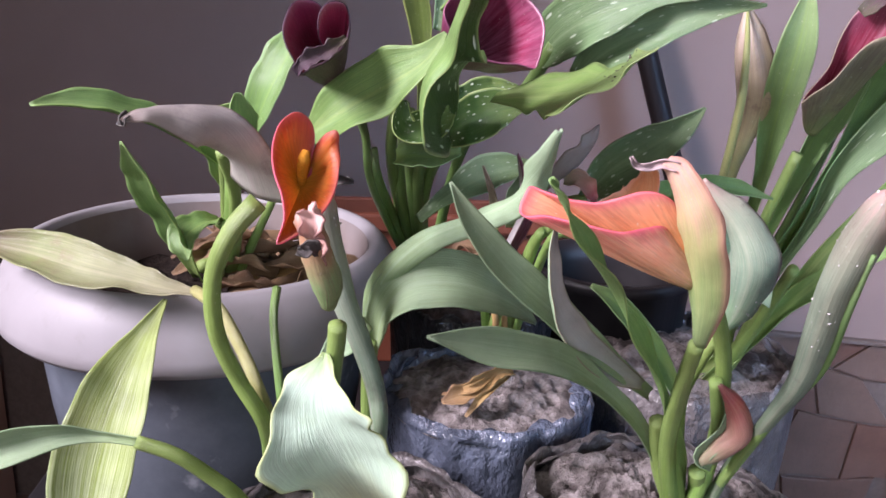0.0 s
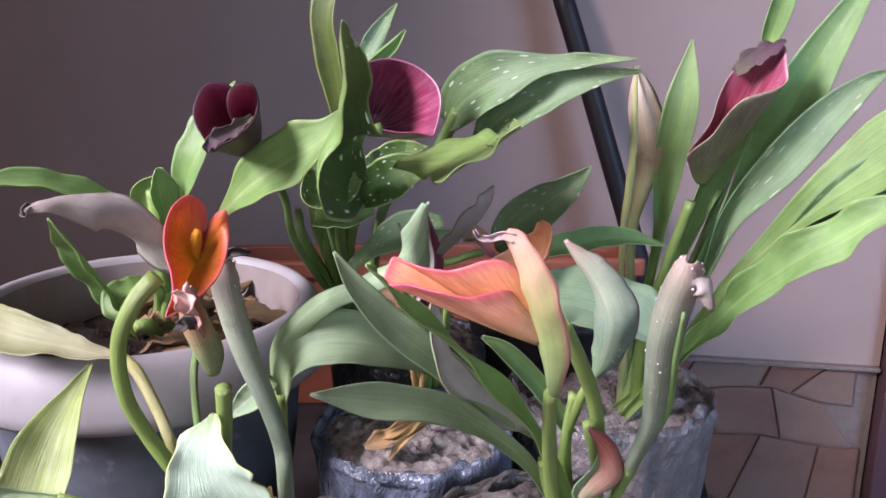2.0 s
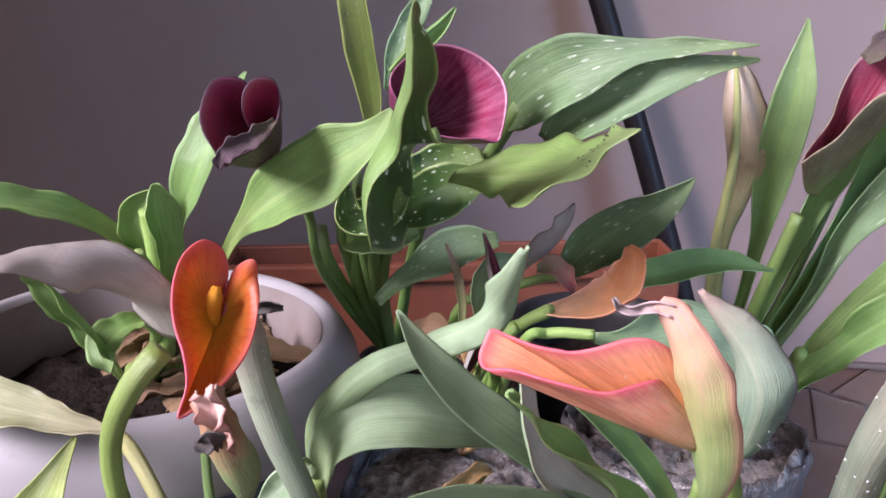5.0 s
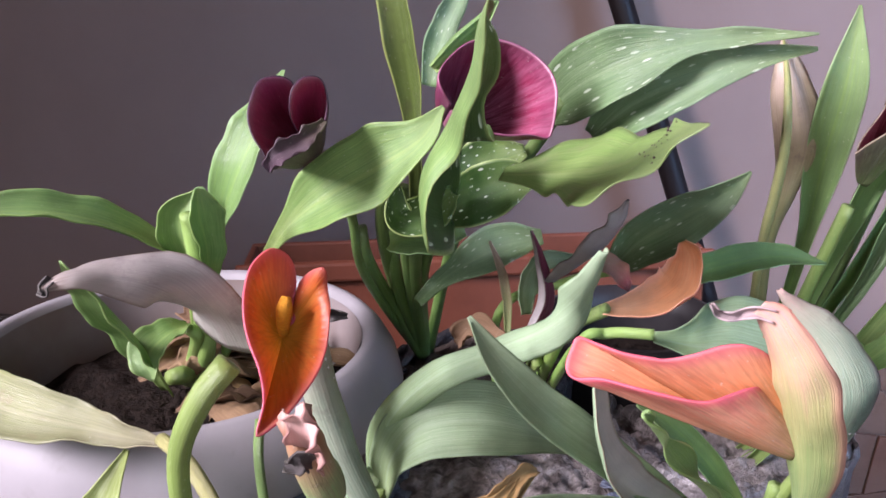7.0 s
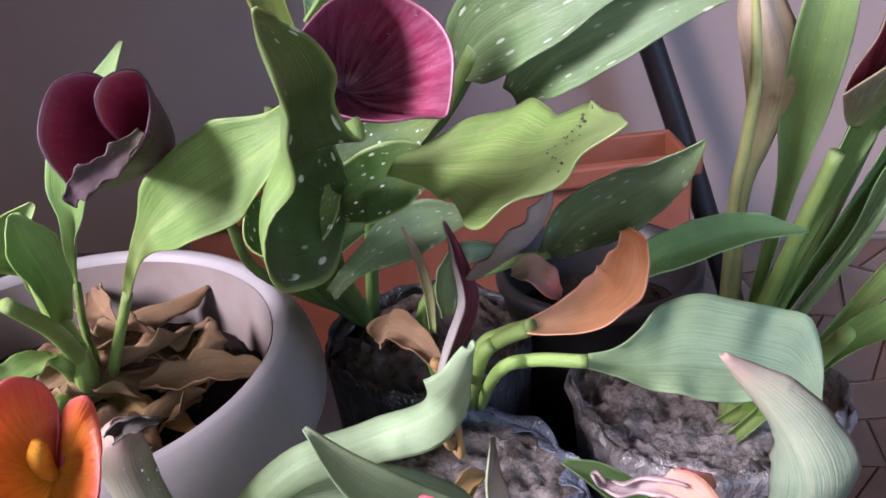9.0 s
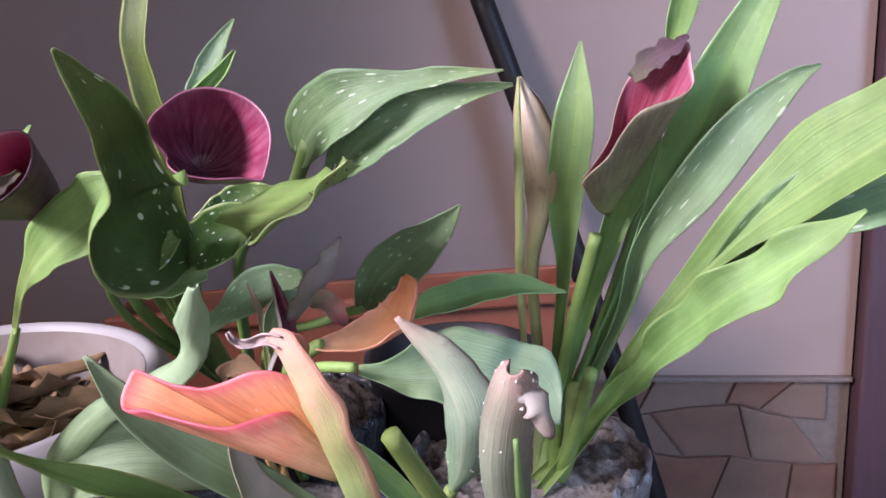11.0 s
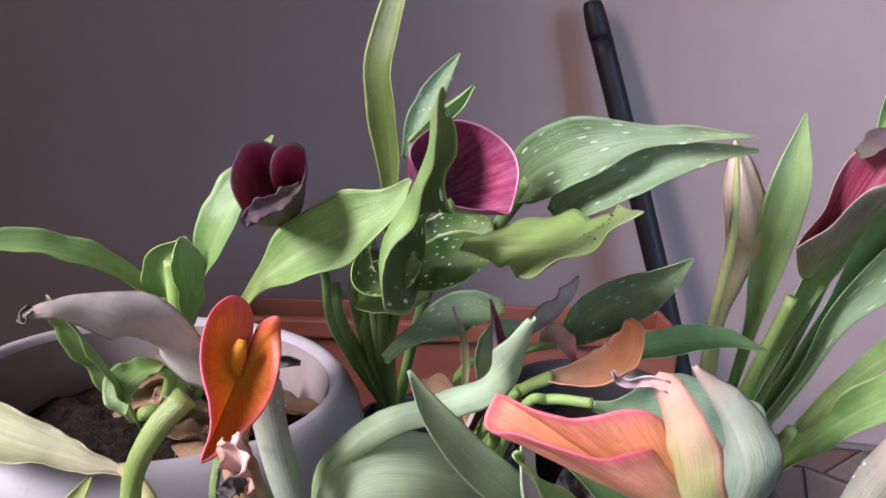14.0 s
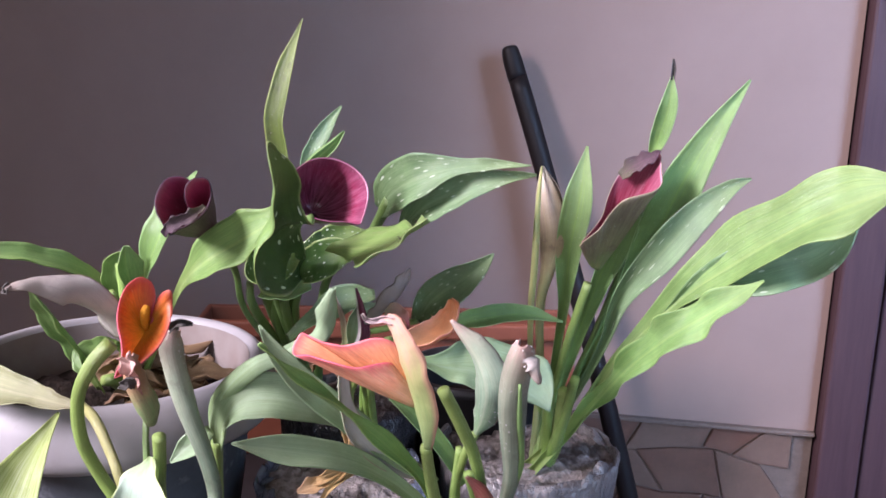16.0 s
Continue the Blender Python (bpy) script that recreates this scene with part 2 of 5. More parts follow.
    purple_in=plant_material("deep_plum_spathe", [(0.0, (0.03, 0.003, 0.008)), (0.4, (0.17, 0.010, 0.038)), (1.0, (0.42, 0.055, 0.15))], vein=(0.40, 0.05, 0.13), blotch=(0.05, 0.005, 0.015), glow=0.1, midrib=0, mouth=(0.42, 0.14, 0.24), mouth_from=0.88),
    dusky=plant_material("dusky_purple_green", [(0.0, (0.10, 0.10, 0.05)), (0.4, (0.07, 0.045, 0.05)), (1.0, (0.055, 0.022, 0.045))], vein=(0.12, 0.06, 0.09), blotch=(0.02, 0.012, 0.02), blotch_amount=0.7, glow=0.06, rough=0.6),
    wilt=plant_material("wilted_olive_purple", [(0.0, (0.22, 0.34, 0.12)), (0.35, (0.30, 0.32, 0.13)), (0.6, (0.30, 0.23, 0.15)), (0.85, (0.46, 0.36, 0.29)), (1.0, (0.62, 0.50, 0.42))], vein=(0.42, 0.36, 0.2), blotch=(0.1, 0.05, 0.06), blotch_amount=0.7, glow=0.12),
    husk=plant_material("drying_olive_husk", [(0.0, (0.17, 0.25, 0.08)), (0.3, (0.18, 0.18, 0.085)), (0.65, (0.14, 0.105, 0.072)), (0.9, (0.16, 0.115, 0.085)), (1.0, (0.30, 0.23, 0.18))], vein=(0.22, 0.19, 0.11), blotch=(0.09, 0.05, 0.05), blotch_amount=0.7, glow=0.1, rough=0.6, midrib=0, streak=0.7),
    magenta=plant_material("magenta_spathe", [(0.0, (0.05, 0.005, 0.012)), (0.3, (0.11, 0.007, 0.02)), (0.65, (0.23, 0.025, 0.065)), (1.0, (0.24, 0.05, 0.105))], vein=(0.40, 0.14, 0.22), blotch=(0.3, 0.12, 0.16), glow=0.12, midrib=0, mouth=(0.42, 0.18, 0.25)),
    pink=plant_material("dusty_pink_bud", [(0.0, (0.3, 0.36, 0.2)), (0.4, (0.5, 0.3, 0.22)), (0.8, (0.45, 0.09, 0.1)), (1.0, (0.12, 0.03, 0.04))], vein=(0.6, 0.32, 0.28), midrib=0),
    papery=plant_material("dry_mauve_margin", [(0.0, (0.62, 0.42, 0.42)), (0.5, (0.48, 0.37, 0.38)), (1.0, (0.30, 0.22, 0.22))], vein=(0.6, 0.5, 0.5), blotch=(0.25, 0.17, 0.2), blotch_amount=0.6, rough=0.7, midrib=0),
    fresh=plant_material("mid_green_leaf", [(0.0, (0.21, 0.36, 0.09)), (0.5, (0.23, 0.39, 0.11)), (1.0, (0.34, 0.47, 0.20))], vein=(0.38, 0.50, 0.19), rim=(0.34, 0.46, 0.17), rim_width=0.02, blotch=(0.34, 0.33, 0.2), blotch_amount=0.5),
    straw=plant_material("dried_straw_leaf", [(0.0, (0.42, 0.25, 0.08)), (0.5, (0.5, 0.31, 0.12)), (1.0, (0.4, 0.25, 0.15))], vein=(0.6, 0.42, 0.2), blotch=(0.2, 0.1, 0.05), blotch_amount=0.6, glow=0.15, rough=0.7),
    brown=plant_material("dead_brown_leaf", [(0.0, (0.15, 0.085, 0.045)), (0.5, (0.24, 0.145, 0.075)), (1.0, (0.17, 0.10, 0.055))], vein=(0.32, 0.21, 0.115), blotch=(0.1, 0.06, 0.03), blotch_amount=0.8, glow=0.05, rough=0.75),
    black=plant_material("shrivelled_black_tip", [(0.0, (0.06, 0.05, 0.05)), (1.0, (0.03, 0.025, 0.025))], vein=(0.12, 0.11, 0.1), glow=0.0, rough=0.8, midrib=0),
)
SPADIX = rough_material("spadix", (0.42, 0.15, 0.01), (0.66, 0.30, 0.02), 900, 0.7, 1.0, 0.001)
SOIL = rough_material("dark_soil", (0.006, 0.0045, 0.004), (0.026, 0.018, 0.014), 160, 0.95, 1.0, 0.006, spec=0.1)
DRY_SOIL = rough_material("dusty_soil_in_film", (0.13, 0.11, 0.102), (0.46, 0.41, 0.40), 150, 0.6, 1.0, 0.006, second=(38, (0.055, 0.045, 0.042), 0.5, 0.62, 0.9))
DARK_CRUST = rough_material("dark_crusted_soil", (0.03, 0.022, 0.018), (0.13, 0.10, 0.088), 120, 0.85, 1.0, 0.006)
POT_WHITE = rough_material("white_plastic", (0.205, 0.196, 0.205), (0.245, 0.233, 0.246), 14, 0.5, 0.05, 0.001, second=(60, (0.17, 0.155, 0.155), 0.6, 0.8, 0.5))
# the inner wall's shade is put into this brown, along with soil stain
POT_SHADED = rough_material("shaded_stained_plastic", (0.13, 0.105, 0.098), (0.20, 0.175, 0.172), 12, 0.65, 0.1, 0.001, second=(14, (0.15, 0.11, 0.095), 0.40, 0.75, 0.8))
POT_GREY = rough_material("grey_blue_plastic", (0.05, 0.06, 0.075), (0.10, 0.115, 0.14), 18, 0.42, 0.05, 0.001, second=(28, (0.32, 0.34, 0.38), 0.62, 0.74, 0.6))
TERRACOTTA = rough_material("terracotta_plastic", (0.115, 0.032, 0.016), (0.16, 0.047, 0.026), 20, 0.6, 0.1, 0.001)
BLACK = rough_material("black_plastic", (0.010, 0.009, 0.010), (0.022, 0.02, 0.022), 30, 0.45, 0.1, 0.001)
POLE = rough_material("dark_varnished_pole", (0.006, 0.0045, 0.005), (0.013, 0.010, 0.010), 30, 0.5, 0.1, 0.001, spec=0.12, stretch=(1, 1, 0.1))
WALL = rough_material("painted_plaster", (0.170, 0.115, 0.098), (0.190, 0.131, 0.113), 5, 0.75, 0.12, 0.002, second=(1.6, (0.158, 0.107, 0.092), 0.45, 0.75, 0.6))
# paint of the unseen room surfaces, kept dark to limit bounced light
ROOM = rough_material("dim_room_paint", (0.18, 0.13, 0.112), (0.21, 0.155, 0.135), 5, 0.8, 0.1, 0.002)
# brown of the unseen blocker, which also bounces warm light onto the back wall
BLOCKER = rough_material("brown_blocker_paint", (0.30, 0.17, 0.12), (0.36, 0.21, 0.15), 5, 0.8, 0.1, 0.002)
FRAME = rough_material("dark_brown_door_paint", (0.035, 0.018, 0.022), (0.055, 0.03, 0.034), 12, 0.5, 0.1, 0.001, spec=0.15, stretch=(6, 6, 0.4))
GROUT = rough_material("mortar", (0.085, 0.060, 0.050), (0.115, 0.086, 0.073), 90, 0.9, 0.4, 0.002)
FLOOR = rough_material("dark_tile_floor", (0.10, 0.065, 0.055), (0.15, 0.10, 0.085), 9, 0.5, 0.1, 0.001)
# white cottony mealybug clusters on the buds
MEALYBUG = rough_material("white_mealybug", (0.42, 0.40, 0.40), (0.66, 0.64, 0.63), 400, 0.9, 0.5, 0.001)
CRUST = rough_material("dark_crust", (0.05, 0.035, 0.03), (0.13, 0.10, 0.09), 400, 0.9, 0.5, 0.001)


def stone_material():
    mat, tree, bsdf = material("dado_stone", 0.55, 0.35)
    info = tree.nodes.new("ShaderNodeObjectInfo")
    base = ramp(tree, info.outputs["Random"], [(0.0, (0.096, 0.046, 0.032)), (0.25, (0.122, 0.069, 0.050)), (0.45, (0.110, 0.048, 0.031)), (0.62, (0.132, 0.078, 0.056)), (0.8, (0.100, 0.058, 0.044)), (0.92, (0.098, 0.083, 0.088)), (1.0, (0.115, 0.10, 0.104))])
    n = object_noise(tree, 16, 8, 0.7)
    stain = object_noise(tree, 5, 3, 0.5)
    colour = mix(tree, 0.75, base, ramp(tree, n, [(0.3, grey(0.5)), (0.7, grey(1.0))]), "MULTIPLY")
    colour = mix(tree, ramp(tree, stain, [(0.45, grey(0)), (0.7, grey(0.5))]), colour, (0.11, 0.07, 0.055))
    tree.links.new(colour, bsdf.inputs["Base Color"])
    bump(tree, bsdf, n, 0.6, 0.005)
    return mat


def film_material(name, colour, rough):
    mat, tree, bsdf = material(name, rough, 0.6)
    n = object_noise(tree, 45, 6, 0.7)
    # the lightest stop puts highlights of the crumpled film into its colour
    tree.links.new(ramp(tree, n, [(0.35, tuple(c * 0.6 for c in colour)), (0.62, colour), (0.78, tuple(min(0.45, c * 1.9) for c in colour))]), bsdf.inputs["Base Color"])
    bump(tree, bsdf, object_noise(tree, 60, 4, 0.6, (1, 1, 0.7)), 1.0, 0.010)
    return mat


STONE = stone_material()
FILM_BLUE = film_material("blue_grey_bag_film", (0.115, 0.135, 0.185), 0.25)
FILM_GREY = film_material("dusty_grey_bag_film", (0.17, 0.155, 0.155), 0.28)
FILM_DARK = film_material("black_bag_film", (0.03, 0.03, 0.035), 0.3)


# ---- mesh helpers ----
def mesh_object(name, verts, faces, mats, parent=None, label="", smooth=True, uvs=None):
    me = bpy.data.meshes.new(name)
    me.from_pydata(verts, [], faces)
    for mat in mats:
        me.materials.append(mat)
    if smooth:
        me.polygons.foreach_set("use_smooth", [True] * len(me.polygons))
    if uvs is not None:
        layer = me.uv_layers.new(name="blade")
        for loop in me.loops:
            layer.data[loop.index].uv = uvs[loop.vertex_index]
    me.update()
    ob = new(name, me)
    if parent is not None:
        ob.parent = parent
    if label:
        tagged(ob, label)
    return ob


def part(name, bm, mat, parent, label="", smooth=False):
    me = bpy.data.meshes.new(name)
    bm.to_mesh(me)
    bm.free()
    me.materials.append(mat)
    if smooth:
        me.polygons.foreach_set("use_smooth", [True] * len(me.polygons))
    ob = new(name, me)
    ob.parent = parent
    if label:
        tagged(ob, label)
    return ob


def thing(name, label, category, group=""):
    return tagged(new(name), label, category, group)


def curve_through(values, n):
    """n samples of a smooth curve through the values (numbers or points), ends held."""
    v = np.array(values, float)
    if v.ndim == 1:
        v = v[:, None]
    p = np.vstack([2 * v[0] - v[1], v, 2 * v[-1] - v[-2]])
    out = []
    for k in range(n):
        t = k / (n - 1) * (len(v) - 1)
        i = min(int(t), len(v) - 2)
        t -= i
        a, b, c, d = p[i:i + 4]
        out.append(0.5 * (2 * b + (c - a) * t + (2 * a - 5 * b + 4 * c - d) * t * t + (3 * b - a - 3 * c + d) * t ** 3))
    return np.array(out)


def unit(v):
    return v / max(np.linalg.norm(v), 1e-9)


SEED = [7]


def blade(name, parent, mats, spine, widths, arc=60, face=(0, -1, 0.35), wave=0.0, waves=3.0, notch=0.0, n=30, m=14, thick=0.0007, label="", ragged=0.0, gutter=0.1, widths_below=None):
    """A leaf or spathe: a strip along the spine from base to tip, half as wide as widths, curled to an arc (degrees) round the way it faces.
    mats: the hollow side, and the outer side where it differs. widths_below: the half widths of the second side, where the two differ."""
    SEED[0] += 1
    rng = np.random.RandomState(SEED[0])
    c = curve_through(spine, n)
    w = np.maximum(curve_through(widths, n)[:, 0], 0.0003)
    below = np.maximum(curve_through(widths_below, n)[:, 0], 0.0003) if widths_below else w
    arcs = radians(1) * (curve_through(arc, n)[:, 0] if isinstance(arc, (list, tuple)) else np.full(n, float(arc)))
    faces_dir = curve_through(face, n) if isinstance(face[0], (list, tuple)) else np.repeat(np.array([face], float), n, 0)
    tang = np.gradient(c, axis=0)
    phase = rng.rand(4) * 6.28
    verts, uvs = [], []
    for i in range(n):
        u = i / (n - 1)
        t = unit(tang[i])
        nn = unit(faces_dir[i] - t * (faces_dir[i] @ t))
        s = np.cross(t, nn)
        half = max(arcs[i] / 2, 0.02)
        env = min(1, 4 * u, 4 * (1 - u) + 0.15)
        for j in range(m + 1):
            x = 2 * j / m - 1
            a = x * half
            side = 0 if x < 0 else 1
            rho = (below[i] if x > 0 else w[i]) / half
            p = c[i] + s * rho * math.sin(a) + nn * rho * (1 - math.cos(a))
            p = p - nn * rho * min(max((2 * half - 3.3) / 1.8, 0.0), 1.0) + nn * gutter * w[i] * abs(x)
            p = p + nn * (0.075 if half < 1.4 else 0.02) * w[i] * env * abs(x) ** 1.3 * (math.sin(21 * u + 2.1 * phase[side]) + 0.6 * math.sin(37 * u + 3.7 * phase[side] + 2 * x))
            p = p + nn * wave * env * abs(x) ** 1.5 * math.sin(6.283 * waves * u + phase[side] + x)
            p = p + s * x * ragged * env * abs(x) ** 3 * (math.sin(19 * u + phase[2 + side]) + 0.6 * math.sin(43 * u + phase[side]))
            if notch:
                p = p + t * notch * u ** 5 * (math.exp(-((x + 0.38) / 0.42) ** 2) + 0.5 * math.exp(-((x - 0.85) / 0.25) ** 2) - 0.35)
            verts.append(p)
            uvs.append((u, (x + 1) / 2))
    faces = [(i * (m + 1) + j, i * (m + 1) + j + 1, (i + 1) * (m + 1) + j + 1, (i + 1) * (m + 1) + j) for i in range(n - 1) for j in range(m)]
    ob = mesh_object(name, [tuple(v) for v in verts], faces, mats, parent, label, uvs=uvs)
    sol = ob.modifiers.new("thickness", "SOLIDIFY")
    sol.thickness, sol.offset = thick, -1
    sol.material_offset = 1 if len(mats) > 1 else 0
    return ob


def stem(name, parent, mat, spine, radii, n=24, sides=10, label=""):
    c = curve_through(spine, n)
    r = np.maximum(curve_through(radii, n)[:, 0], 0.0004)
    tang = np.gradient(c, axis=0)
    verts, uvs, faces = [], [], []
    ref = np.array([0.31, -0.9, 0.2])
    for i in range(n):
        t = unit(tang[i])
        a = unit(ref - t * (ref @ t))
        b = np.cross(t, a)
        for k in range(sides):
            th = 6.2832 * k / sides
            verts.append(tuple(c[i] + r[i] * (a * math.cos(th) + b * math.sin(th))))
            uvs.append((i / (n - 1), k / sides))
    for i in range(n - 1):
        for k in range(sides):
            faces.append((i * sides + k, i * sides + (k + 1) % sides, (i + 1) * sides + (k + 1) % sides, (i + 1) * sides + k))
    faces.append(tuple(range(sides))[::-1])
    faces.append(tuple((n - 1) * sides + k for k in range(sides)))
    return mesh_object(name, verts, faces, [mat], parent, label, uvs=uvs)


def spathe(name, parent, mats, margin, base, throat=0.003, bow=0.6, curl=0.0, ripple=0.0006, n=26, m=90, label=""):
    """An open bloom: a sheet that widens from its base to a margin, which winds once round the mouth and overlaps where it begins.
    curl: how far the margin rolls back over its last fifth (a number, or numbers along the margin)."""
    SEED[0] += 1
    rng = np.random.RandomState(SEED[0])
    ph = rng.rand(4) * 6.28
    edge = curve_through(margin, m + 1)
    base = np.array(base, float)
    centre = edge.mean(axis=0)
    ax = unit(centre - base)
    rolls = curve_through(curl, m + 1)[:, 0] if isinstance(curl, (list, tuple)) else np.full(m + 1, float(curl))
    verts, uvs = [], []
    for i in range(n):
        u = i / (n - 1)
        for j in range(m + 1):
            out = edge[j] - centre
            side = unit(out - ax * (out @ ax))
            v = j / m
            p = base + (centre - base) * u + out * u ** bow * (1 if u > 0 else 0) + side * throat * (1 - u)
            roll = max(0.0, u - 0.8) / 0.2
            p = p - ax * rolls[j] * roll * roll + side * abs(rolls[j]) * 0.25 * math.sin(math.pi * roll)
            p = p + ax * ripple * u * u * (math.sin(17 * v + ph[0]) + 0.7 * math.sin(41 * v + ph[1])) + side * ripple * 0.8 * u * math.sin(29 * v + ph[2] + 2 * u)
            verts.append(tuple(p))
            uvs.append((u, v))
    faces = [(i * (m + 1) + j, (i + 1) * (m + 1) + j, (i + 1) * (m + 1) + j + 1, i * (m + 1) + j + 1) for i in range(n - 1) for j in range(m)]
    ob = mesh_object(name, verts, faces, mats, parent, label, uvs=uvs)
    sol = ob.modifiers.new("thickness", "SOLIDIFY")
    sol.thickness, sol.offset = 0.0008, -1
    sol.material_offset = 1 if len(mats) > 1 else 0
    return ob


def lathe(name, profile, centre, mat, parent=None, sides=72, label="", wobble=0.0, seed=0):
    verts, faces = [], []
    for k in range(sides):
        th = 6.2832 * k / sides
        for r, z in profile:
            q = Vector((math.cos(th) * 2, math.sin(th) * 2, z * 14 + seed * 3.1))
            g = 1 + wobble * (noise.noise(q * 1.3) + 0.6 * noise.noise(q * 3.1))
            verts.append((centre[0] + r * g * math.cos(th), centre[1] + r * g * math.sin(th), z + wobble * 0.06 * noise.noise(q * 2.2 + Vector((5, 1, 2)))))
    n = len(profile)
    for k in range(sides):
        for i in range(n - 1):
            a, b = k * n + i, ((k + 1) % sides) * n + i
            faces.append((a, b, b + 1, a + 1))
    return mesh_object(name, verts, faces, [mat], parent, label)


def mound(name, centre, radius, z, mat, parent, height=0.01, lumps=0.006, rings=26, sides=72, seed=0, label=""):
    """A soil surface: a lumpy disc."""
    verts, faces = [(centre[0], centre[1], z + height)], []
    for i in range(1, rings + 1):
        for k in range(sides):
            th = 6.2832 * k / sides
            r = radius * i / rings
            x, y = centre[0] + r * math.cos(th), centre[1] + r * math.sin(th)
            q = Vector((x * 40 + seed, y * 40, seed))
            h = height * (1 - (i / rings) ** 2) + lumps * (noise.noise(q) + 0.7 * (0.5 - 2 * abs(noise.noise(q * 2.3))) + 0.5 * (0.4 - 2 * abs(noise.noise(q * 5.5)))) * (1 if i < rings else 0.2)
            verts.append((x, y, z + h))
    for k in range(sides):
        faces.append((0, 1 + k, 1 + (k + 1) % sides))
    for i in range(rings - 1):
        for k in range(sides):
            a, b = 1 + i * sides + k, 1 + i * sides + (k + 1) % sides
            faces.append((a, a + sides, b + sides, b))
    return mesh_object(name, verts, faces, [mat], parent, label)


def box_bm(x0, y0, z0, x1, y1, z1, bevel=0.0, segs=2):
    bm = bmesh.new()
    bmesh.ops.create_cube(bm, size=1, matrix=Matrix.Translation(((x0 + x1) / 2, (y0 + y1) / 2, (z0 + z1) / 2)) @ Matrix.Diagonal((x1 - x0, y1 - y0, z1 - z0, 1)))
    if bevel:
        bmesh.ops.bevel(bm, geom=bm.edges[:], offset=bevel, segments=segs, profile=0.5, affect="EDGES")
    return bm


def structure(name, bm, mat, label, m=None):
    me = bpy.data.meshes.new(name)
    bm.to_mesh(me)
    bm.free()
    me.materials.append(mat)
    ob = new(name, me)
    if m is not None:
        ob.matrix_world = m
    return tagged(ob, label, kind="structure")


def specks(name, host, count, size, low, high, mat, seed, label):
    """Small crusty lumps scattered over part of a leaf or bud, between two heights (0 to 1) along it."""
    rng = random.Random(seed)
    me = host.data
    layer = me.uv_layers["blade"].data
    spots = sorted({loop.vertex_index for loop in me.loops if low < layer[loop.index].uv[0] < high})
    hub = me.vertices[rng.choice(spots)].co
    near = sorted(spots, key=lambda i: (me.vertices[i].co - hub).length)[:max(count * 3, 20)]
    verts, faces = [], []
    for _ in range(count):
        v = me.vertices[rng.choice(near)]
        c = v.co + Vector([rng.uniform(-1, 1) * size * 1.5 for _ in range(3)])
        r = size * rng.uniform(0.5, 1.3)
        k = len(verts)
        verts += [tuple(c + Vector(d) * r * rng.uniform(0.7, 1.2)) for d in ((1, 0, 0), (-1, 0, 0), (0, 1, 0), (0, -1, 0), (0, 0, 1), (0, 0, -1))]
        faces += [(k + a, k + b, k + e) for a, b, e in ((0, 2, 4), (2, 1, 4), (1, 3, 4), (3, 0, 4), (2, 0, 5), (1, 2, 5), (3, 1, 5), (0, 3, 5))]
    return mesh_object(name, verts, faces, [mat], host, label, smooth=True)


# ---- the room: back wall with a stone dado, door at its end, unseen light blocker at left, floor, ceiling ----
FLOOR_Z, DADO_Z, SHELF_Z = -0.32, 0.205, 0.262
WALL_POSE = pose(0.867, 1.347, 0, 0, 0, math.degrees(math.atan(-0.2)))  # x along the wall, y into it
structure("wall_back", box_bm(-1.95, 0, DADO_Z, 0.0, 0.15, 2.8), WALL, "lavender-grey painted plaster wall behind the plants", WALL_POSE)
dado = structure("wall_dado", box_bm(-1.95, 0.004, FLOOR_Z, 0.0, 0.16, DADO_Z - 0.002), GROUT, "mortar bed of the irregular stone dado below the wall", WALL_POSE)
structure("trim_dado", box_bm(-1.95, -0.012, DADO_Z - 0.004, 0.0, 0.01, DADO_Z + 0.004, 0.002), GROUT, "thin mortar edge on top of the stone dado", WALL_POSE)
door = structure("door_frame", box_bm(0.004, -0.03, FLOOR_Z, 0.075, 0.12, 2.3, 0.006), FRAME, "dark brown painted door frame beside the wall", WALL_POSE)
structure("door_1", box_bm(0.079, -0.02, FLOOR_Z, 0.9, 0.02, 2.25, 0.004), FRAME, "dark brown painted closed door leaf", WALL_POSE)
structure("wall_door_side", box_bm(0.079, 0.03, FLOOR_Z, 1.6, 0.15, 2.8), WALL, "painted plaster wall behind the door", WALL_POSE)
# added out of view to keep the window light off the wall's left part
structure("light_blocker_left", box_bm(-0.90, 0.57, FLOOR_Z, -0.78, 1.66, 2.5), BLOCKER, "unseen brown panel added to shade the left of the back wall")
structure("floor", box_bm(-2.7, -3.1, FLOOR_Z - 0.1, 2.6, 2.2, FLOOR_Z), FLOOR, "dark brown tiled floor")
structure("ceiling", box_bm(-2.7, -3.1, 2.8, 2.6, 2.2, 2.9), ROOM, "painted ceiling")
